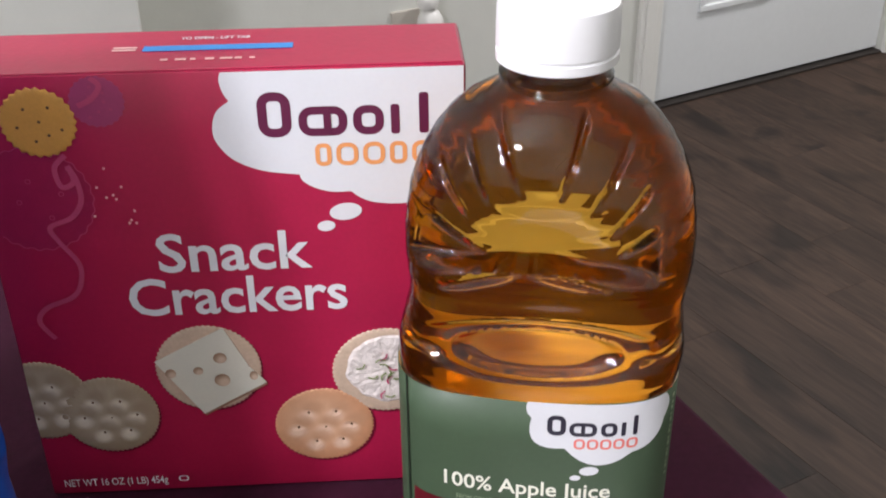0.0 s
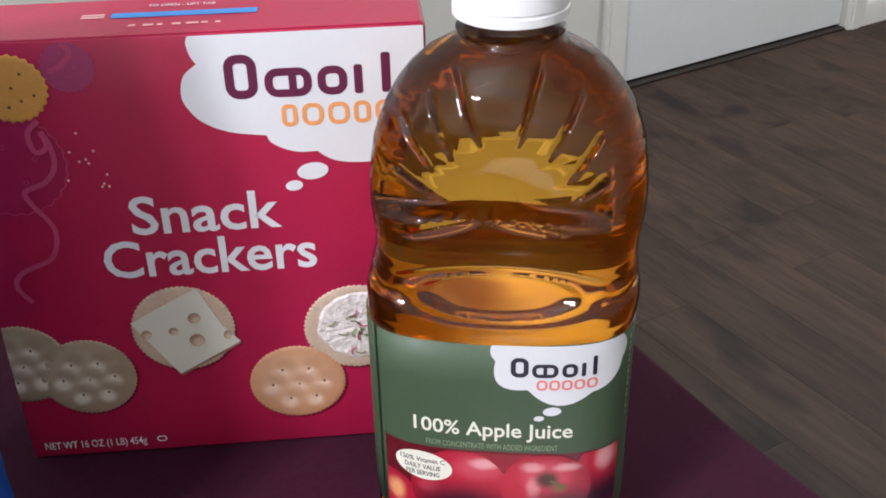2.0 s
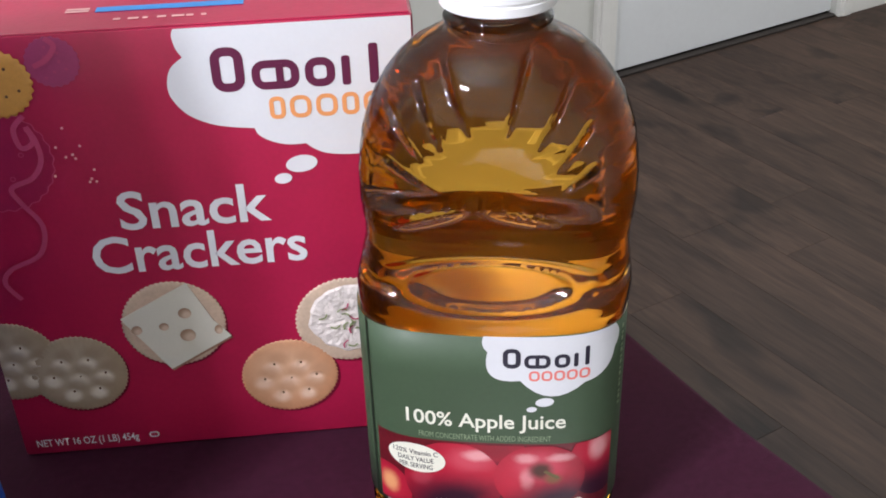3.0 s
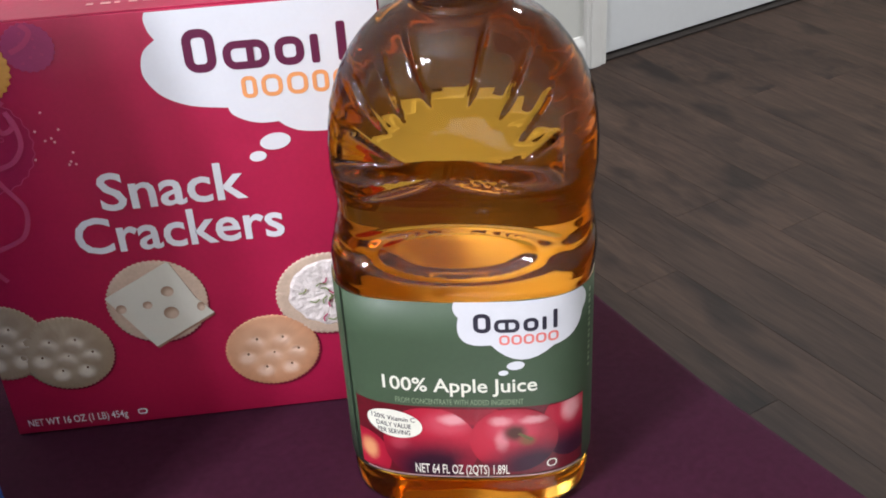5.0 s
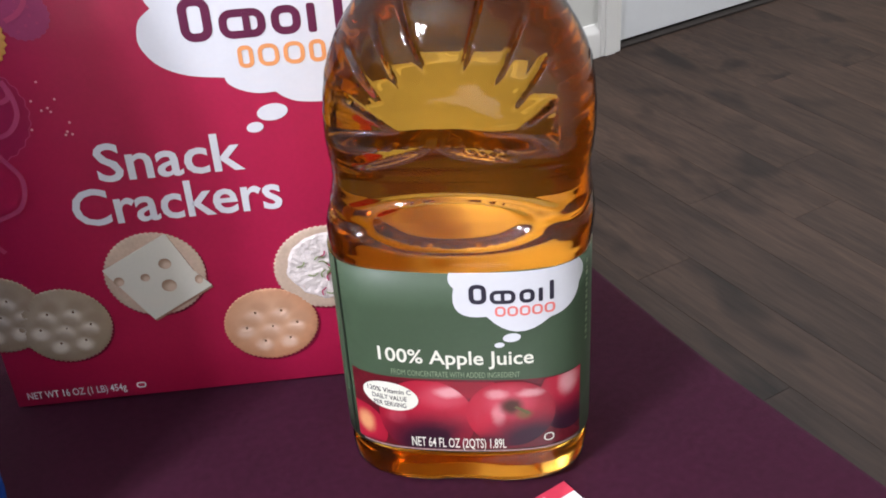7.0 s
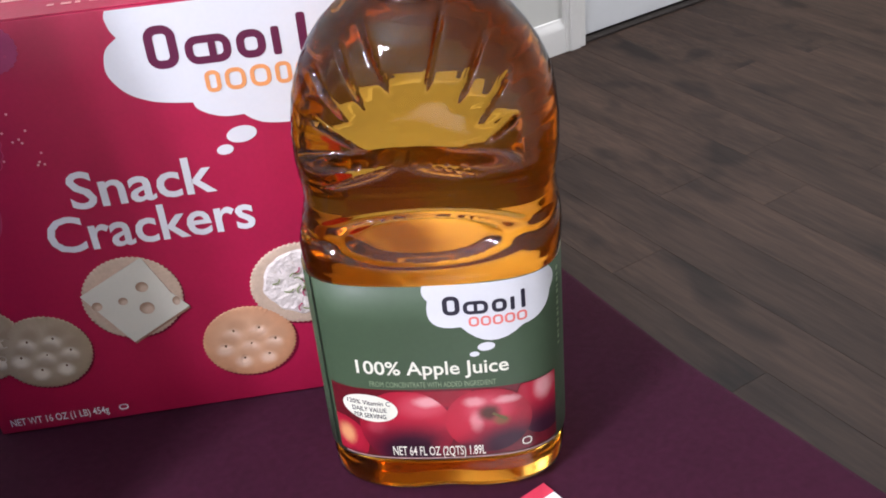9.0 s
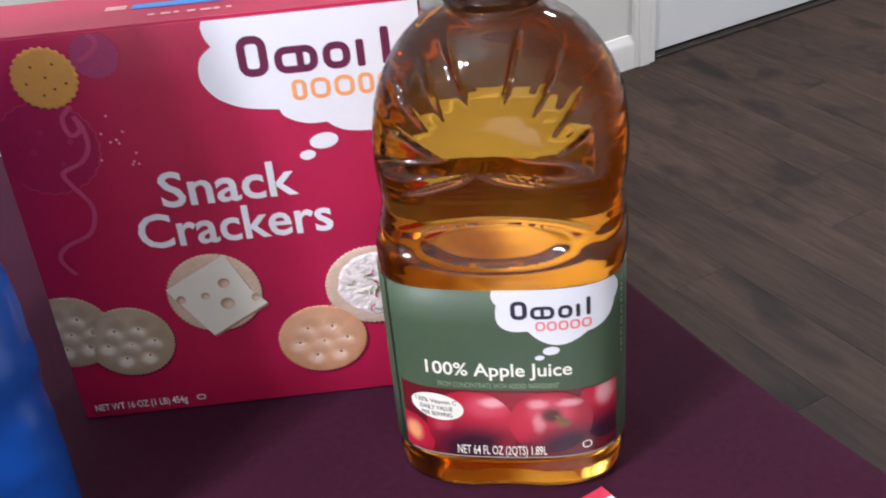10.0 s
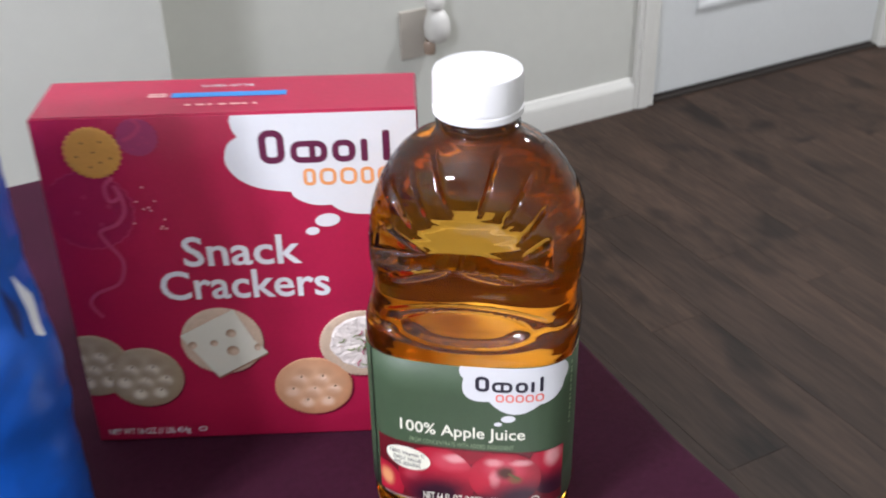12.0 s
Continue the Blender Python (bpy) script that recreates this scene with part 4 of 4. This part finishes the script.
def label_wrap():
    """The paper sleeve: round the whole bottle, 0.3 mm off its wall."""
    bm = bmesh.new()
    n = 144
    rows = []
    for z in (0.0215, 0.05, 0.08, 0.1, 0.1208):
        row = []
        for i in range(n):
            t = 2 * math.pi * i / n
            c, q = math.cos(t), math.sin(t)
            a, b = BA * 0.966 + 0.00035, BB * 0.966 + 0.00035
            r = (abs(c / a) ** POWER + abs(q / b) ** POWER) ** (-1 / POWER)
            row.append(bm.verts.new((r * c, r * q, z + 0.0004 * math.sin(5 * t))))
        rows.append(row)
    for a, b in zip(rows, rows[1:]):
        for k in range(n):
            bm.faces.new((a[k], a[(k + 1) % n], b[(k + 1) % n], b[k]))
    return bm


label = part("label", label_wrap(), GREEN, bottle, "green paper label with printed apples", 60)
wrap = label.modifiers.new("paper", "SOLIDIFY")
wrap.thickness, wrap.offset = 0.0002, 1
label.data.materials.append(PAPER)      # green outside, bare paper inside
wrap.material_offset = 1


def lab(name, outline_or_bm, mat, layer, text=""):
    ob = part(name, bend(outline_or_bm, 0.00065 + 0.00012 * layer), mat, label, text, 80)
    return ob


def flat(outline):
    """A filled outline, cut into narrow upright strips so that it can bend."""
    bm = bmesh.new()
    f = bm.faces.new([bm.verts.new((x, 0, z)) for x, z in outline])
    f.normal_update()
    xs = [p[0] for p in outline]
    x = min(xs) + 0.003
    while x < max(xs):
        bmesh.ops.bisect_plane(bm, geom=list(bm.verts) + list(bm.edges) + list(bm.faces), plane_co=(x, 0, 0), plane_no=(1, 0, 0))
        x += 0.003
    bm.normal_update()
    for g in bm.faces:
        if g.normal.y > 0:
            g.normal_flip()
    return bm


def clipped(outline, x0, z0, x1, z1):
    return [(min(max(x, x0), x1), min(max(z, z0), z1)) for x, z in outline]


AX0, AX1, AZ0, AZ1 = -0.0525, 0.0500, 0.0222, 0.0625
band = [(AX0, AZ0), (AX1, AZ0 + 0.001)] + [(AX1 + (AX0 - AX1) * k / 10, AZ1 + 0.0012 * math.sin(math.pi * k / 10)) for k in range(11)]
lab("apple_band", flat(band), APPLE_DARK, 0, "printed band of red apples")
NIGHT, RED, PINKISH, SHINE = (0.030, 0.006, 0.018), (0.47, 0.016, 0.042), (0.57, 0.070, 0.105), (0.86, 0.54, 0.54)


def apple(name, cx, cz, rx, rz, blobs):
    """One printed apple; its patches are (x, z, rx, rz, colour, strength)."""
    mat = photo_print(name, (0.33, 0.010, 0.028), [(x + SHIFT, z, a, c, col, s) for x, z, a, c, col, s in blobs], 0.38, 0.15, 300)
    return lab("apple", flat(clipped(oval(cx, cz, rx, rz, 48), AX0, AZ0, AX1, AZ1)), mat, apple.layer)


apple.layer = 1.0
apple("apple_photo_small", -0.0500, 0.0300, 0.0120, 0.0140, [(-0.0490, 0.034, 0.013, 0.015, RED, 1), (-0.0480, 0.0350, 0.0055, 0.0085, (0.78, 0.36, 0.16), 0.9), (-0.044, 0.021, 0.010, 0.006, NIGHT, 0.8)])
apple.layer = 1.4
apple("apple_photo_back", -0.0010, 0.0600, 0.0135, 0.0130, [(-0.001, 0.062, 0.015, 0.010, (0.24, 0.010, 0.022), 0.9), (0.001, 0.0495, 0.012, 0.006, NIGHT, 0.75)])
apple.layer = 1.8
apple("apple_photo_side", 0.0455, 0.0500, 0.0140, 0.0200, [(0.0455, 0.056, 0.016, 0.022, RED, 1), (0.0445, 0.0580, 0.0060, 0.0100, SHINE, 0.55), (0.0440, 0.030, 0.026, 0.026, NIGHT, 1.0)])
apple.layer = 2.2
apple("apple_photo_round", -0.0190, 0.0405, 0.0220, 0.0225,
      [(-0.014, 0.050, 0.030, 0.026, RED, 1), (-0.0110, 0.0545, 0.0150, 0.0095, PINKISH, 0.9), (-0.0080, 0.0570, 0.0090, 0.0045, SHINE, 0.55), (-0.0330, 0.0420, 0.0070, 0.0060, PINKISH, 0.6),
       (-0.0180, 0.0275, 0.0330, 0.0235, NIGHT, 1.0), (-0.0010, 0.0300, 0.0100, 0.0100, (0.27, 0.012, 0.030), 0.5)])
apple.layer = 2.6
apple("apple_photo_stem", 0.0190, 0.0440, 0.0200, 0.0190,
      [(0.012, 0.046, 0.026, 0.022, RED, 1), (0.0190, 0.0510, 0.0150, 0.0120, PINKISH, 0.9), (0.0130, 0.0560, 0.0070, 0.0040, SHINE, 0.45), (0.0280, 0.0560, 0.0085, 0.0034, SHINE, 0.5), (0.0135, 0.0440, 0.0045, 0.0085, SHINE, 0.35),
       (0.0290, 0.0285, 0.0300, 0.0200, NIGHT, 1.0), (0.0070, 0.0270, 0.0120, 0.0080, NIGHT, 0.8), (0.0195, 0.0490, 0.0075, 0.0072, (0.07, 0.025, 0.016), 1.0), (0.0250, 0.0440, 0.0055, 0.0040, (0.16, 0.10, 0.035), 0.85)])
lab("apple_stem", flat([(0.0205, 0.0478), (0.0216, 0.0488), (0.0272, 0.0452), (0.0278, 0.0436), (0.0262, 0.0436)]), LEAF, 4.2)
lcloud = lobes([(-0.0050, 0.1204), (-0.0035, 0.1125), (0.0100, 0.0980), (0.0370, 0.0955), (0.0490, 0.1080), (0.0488, 0.1204)], [-0.16, -0.36, -0.26, -0.20, -0.14, 0])
lab("cloud_panel", flat([(min(x, 0.0510), min(z, 0.1206)) for x, z in lcloud]), CARD_WHITE, 1, "white printed cloud")
lab("cloud_puff", flat(oval(0.0204, 0.0866, 0.0039, 0.0023, 24, 0.12)), CARD_WHITE, 1)
lab("cloud_puff", flat(oval(0.0150, 0.0828, 0.0022, 0.0014, 20, 0.12)), CARD_WHITE, 1)
for x0, x1, z0, z1, w in ((0.0028, 0.0102, 0.1045, 0.1145, 0.0021), (0.0116, 0.0224, 0.1045, 0.1114, 0.0018), (0.0240, 0.0304, 0.1045, 0.1114, 0.0018)):
    lab("mark_shape", ring_plate(x0, z0, x1, z1, w, 0.0), INK, 2)
lab("mark_shape", flat(round_rect(0.0162, 0.1047, 0.0178, 0.1110, 0.0006)), INK, 2)
lab("mark_shape", flat(round_rect(0.0320, 0.1045, 0.0338, 0.1114, 0.0007)), INK, 2)
lab("mark_shape", flat(round_rect(0.0366, 0.1045, 0.0384, 0.1142, 0.0007)), INK, 2)
for k in range(5):
    x = 0.0136 + 0.0052 * k
    lab("mark_shape", ring_plate(x, 0.0980, x + 0.0045, 0.1032, 0.0010, 0.0), CORAL, 2)
lab("product_text", lettering("100% Apple Juice", -0.0388, 0.0722, 0.0296, 0.0074, 0.0, 0.014), CREAM_TEXT, 1, "cream printed product name")
lab("small_text", lettering("FROM CONCENTRATE WITH ADDED INGREDIENT", -0.0335, 0.0650, 0.0235, 0.0030, 0.0), GREEN_TEXT, 1)
lab("volume_text", lettering("NET 64 FL OZ (2QTS) 1.89L", -0.0268, 0.0240, 0.0166, 0.0056, 0.0, 0.008), CREAM_TEXT, 4, "white printed volume")
lab("seal_mark", ring_plate(0.0338, 0.0262, 0.0384, 0.0308, 0.0006, 0.0), CREAM_TEXT, 4)
lab("vitamin_oval", flat(oval(-0.0350, 0.0520, 0.0128, 0.0080, 36, -0.10)), CREAM_TEXT, 4, "pale oval with small print")
for words, x0, x1, z in (("120% Vitamin C", -0.0455, -0.0255, 0.0540), ("DAILY VALUE", -0.0435, -0.0275, 0.0500), ("PER SERVING", -0.0430, -0.0280, 0.0462)):
    lab("small_text", lettering(words, x0, z, x1, 0.0026, 0.0, 0.006), INK, 5)

# dark strip for a fold's shade, small side print and pale lower strip
lab("fold_shade", flat([(-0.0552, 0.0218), (-0.0543, 0.0218), (-0.0543, 0.1200), (-0.0552, 0.1200)]), FOLD_SHADE, 2, "dark strip for the shade of a fold along the label's edge")
for k in range(14):
    z = 0.074 + 0.0031 * k
    lab("side_print", flat([(0.0520, z), (0.0528, z), (0.0528, z + 0.0012 + 0.0009 * (k % 2)), (0.0520, z + 0.0012 + 0.0009 * (k % 2))]), GREEN_TEXT, 2)
# pale pink strip along the label's lower edge
lab("label_strip", flat([(-0.0500, 0.0214), (0.0490, 0.0222), (0.0490, 0.0230), (-0.0500, 0.0222)]), PINK_STRIP, 3)

# ---------------------------------------------------------------- snack bag
def bag_point(s, t, side):
    """A puffed pillow bag: s across (0 to 1), t up (0 to 1), side -1 front, 1 back."""
    w = 0.235 * (1 - 0.10 * (abs(t - 0.5) * 2) ** 3)
    x = (s - 0.5) * w
    z = 0.345 * t
    e = max(0, 1 - (abs(s - 0.5) * 2) ** 2.6) ** 0.62
    v = max(0, 1 - (abs(t - 0.46) / 0.54) ** 3.0) ** 0.75
    y = side * 0.043 * e * v
    crease = 0.0050 * noise.noise(Vector((s * 5, t * 7, side))) + 0.0030 * noise.noise(Vector((s * 13 + 5 * t, t * 9, side * 3)))
    crease += 0.0028 * (0.5 - abs(noise.noise(Vector((s * 7 - 3 * t, t * 6, side * 7))))) ** 3 * 8 - 0.001
    ends = min(1, 4 * abs(t - 0.5) ** 2)
    crease += 0.0022 * ends * math.sin(26 * s + 3 * side) * (1 if 0.05 < t < 0.95 else 0.3)
    return Vector((x + 0.003 * noise.noise(Vector((t * 6, s * 2, 5))) + 0.0016 * noise.noise(Vector((t * 22, s * 2, 9))), y + crease * (0.25 + 0.75 * e), z))


def bag_mesh():
    bm = bmesh.new()
    ns, nt = 56, 72
    for side in (-1, 1):
        g = [[bm.verts.new(bag_point(i / ns, j / nt, side)) for j in range(nt + 1)] for i in range(ns + 1)]
        for a, b in zip(g, g[1:]):
            for k in range(nt):
                bm.faces.new((a[k], b[k], b[k + 1], a[k + 1]) if side < 0 else (a[k], a[k + 1], b[k + 1], b[k]))
    bmesh.ops.remove_doubles(bm, verts=bm.verts, dist=0.0004)
    return bm


BAG_M = Matrix.Translation((-0.0800, -0.116, Z0 + 0.001)) @ pose(0, 0, 0, 0, -2.7, 4)
bag = thing("snack_bag", BAG_M, "puffed shiny blue snack bag standing on the cloth", "snack bag")
part("film", bag_mesh(), BAG_BLUE, bag, "crinkled blue film", 60)


def bag_patch(name, mat, pts, side=-1, text=""):
    """A printed patch that follows the bag's skin; pts are (s, t) corners of a fan of strips."""
    (s0, t0), (s1, t1), (s2, t2), (s3, t3) = pts
    bm = bmesh.new()
    n = 14
    g = []
    for i in range(n + 1):
        row = []
        for j in range(n + 1):
            a, b = i / n, j / n
            s = (s0 * (1 - a) + s1 * a) * (1 - b) + (s3 * (1 - a) + s2 * a) * b
            t = (t0 * (1 - a) + t1 * a) * (1 - b) + (t3 * (1 - a) + t2 * a) * b
            row.append(bm.verts.new(bag_point(s, t, side) + Vector((0.0006, side * 0.0007, 0))))
        g.append(row)
    for a, b in zip(g, g[1:]):
        for k in range(n):
            bm.faces.new((a[k], b[k], b[k + 1], a[k + 1]))
    return part(name, bm, mat, bag, text, 60)


bag_patch("white_print", BAG_WHITE, [(0.980, 0.47), (0.990, 0.46), (0.993, 0.53), (0.980, 0.57)], -1, "white printed patch")
bag_patch("white_print", BAG_WHITE, [(0.900, 0.70), (0.940, 0.68), (0.930, 0.80), (0.870, 0.82)], -1, "white printed patch")
bag_patch("navy_print", BAG_NAVY, [(0.955, 0.50), (0.965, 0.47), (0.970, 0.53), (0.958, 0.57)], -1, "dark blue printed line")
bag_patch("white_print", BAG_WHITE, [(0.40, 0.70), (0.72, 0.66), (0.72, 0.80), (0.40, 0.84)], -1, "white printed patch")
bag_patch("gold_stripe", BAG_GOLD, [(0.70, 0.095), (0.90, 0.150), (0.905, 0.165), (0.69, 0.125)], -1, "gold printed stripe")
for k, t in enumerate((0.012, 0.988)):
    bm = bmesh.new()
    n = 80
    rows = []
    for z in (-0.008, -0.004, 0.0, 0.004):
        rows.append([bm.verts.new(bag_point(i / n, t, -1) * 1.0 + Vector((0, 0.0012 * math.sin(i * 1.9) - 0.001, z if k else z + 0.006))) for i in range(n + 1)])
    for a, b in zip(rows, rows[1:]):
        for i in range(n):
            bm.faces.new((a[i], a[i + 1], b[i + 1], b[i]))
    seam = part("seam", bm, BAG_WHITE, bag, "crimped silver-white seam", 50)
    sm = seam.modifiers.new("film", "SOLIDIFY")
    sm.thickness = 0.0004

# ---------------------------------------------------------------- paper card on the cloth
card_m = Matrix.Translation((0.2755, -0.0985, Z0 + 0.0004)) @ pose(0, 0, 0, 0, 0, 30)
card = thing("paper_card", card_m, "white paper card with a red edge band on the cloth", "card")
PW, PL = 0.125, 0.085       # the card's corner lies at the origin; it runs to -x and -y


def slip(x0, y0, x1, y1, lift=0.0):
    return block((x0, y0, lift), (x1, y1, lift + 0.0003))


part("sheet", slip(-PW, -PL, 0, 0), PAPER, card)
part("red_band", slip(-PW, -0.0072, 0, 0, 0.0004), PAPER_RED, card, "red printed band")
for x0, x1 in ((-0.030, -0.014), (-0.052, -0.040), (-0.085, -0.064), (-0.115, -0.098)):
    part("band_gap", slip(x0, -0.0060, x1, -0.0025, 0.0008), PAPER_PINK, card)
for x0, x1, y in ((-0.016, -0.010, -0.011), (-0.017, -0.011, -0.0175), (-0.028, -0.020, -0.0175), (-0.038, -0.031, -0.0175), (-0.052, -0.046, -0.0175), (-0.034, -0.030, -0.0115), (-0.058, -0.052, -0.0115),
                  (-0.060, -0.020, -0.030), (-0.072, -0.020, -0.036), (-0.066, -0.020, -0.042)):
    part("print_line", slip(x0, y - 0.0007, x1, y + 0.0007, 0.0004), PAPER_INK, card)
for k in range(6):
    part("print_line", slip(-0.0042, -0.020 - 0.010 * k, -0.0030, -0.013 - 0.010 * k, 0.0004), PAPER_BLUE, card)

# ---------------------------------------------------------------- floor boards
floor = link_mesh("floor", block((U0 - 0.12, V0 - 0.12, -0.06), (U1 + 0.12, WALL + 0.12, -0.010)), GAP)
floor.matrix_world = ROOM_M
tagged(floor, "dark brown wood laminate floor of long boards", "floor", kind="structure")
BOARD_W, BOARD_L = 0.126, 1.20
full = block((-BOARD_W / 2 + 0.0002, -BOARD_L / 2 + 0.0002, -0.009), (BOARD_W / 2 - 0.0002, BOARD_L / 2 - 0.0002, 0.0), 0.0003, 1)
board_mesh = bpy.data.meshes.new("board")
full.to_mesh(board_mesh)
full.free()
board_mesh.materials.append(FLOOR_WOOD)
rnd = random.Random(3)
u = U0 + BOARD_W / 2
while u < U1 + BOARD_W / 2:
    v = V0 - rnd.uniform(0.1, 1.1) + BOARD_L / 2
    while v - BOARD_L / 2 < WALL - 0.004:
        b = new("board", board_mesh)
        b.parent = floor
        top_v = min(v + BOARD_L / 2, WALL - 0.004)
        low_v = max(v - BOARD_L / 2, V0)
        b.location = (u, (top_v + low_v) / 2, 0)
        b.scale = (1, (top_v - low_v) / BOARD_L, 1)
        v += BOARD_L
    u += BOARD_W
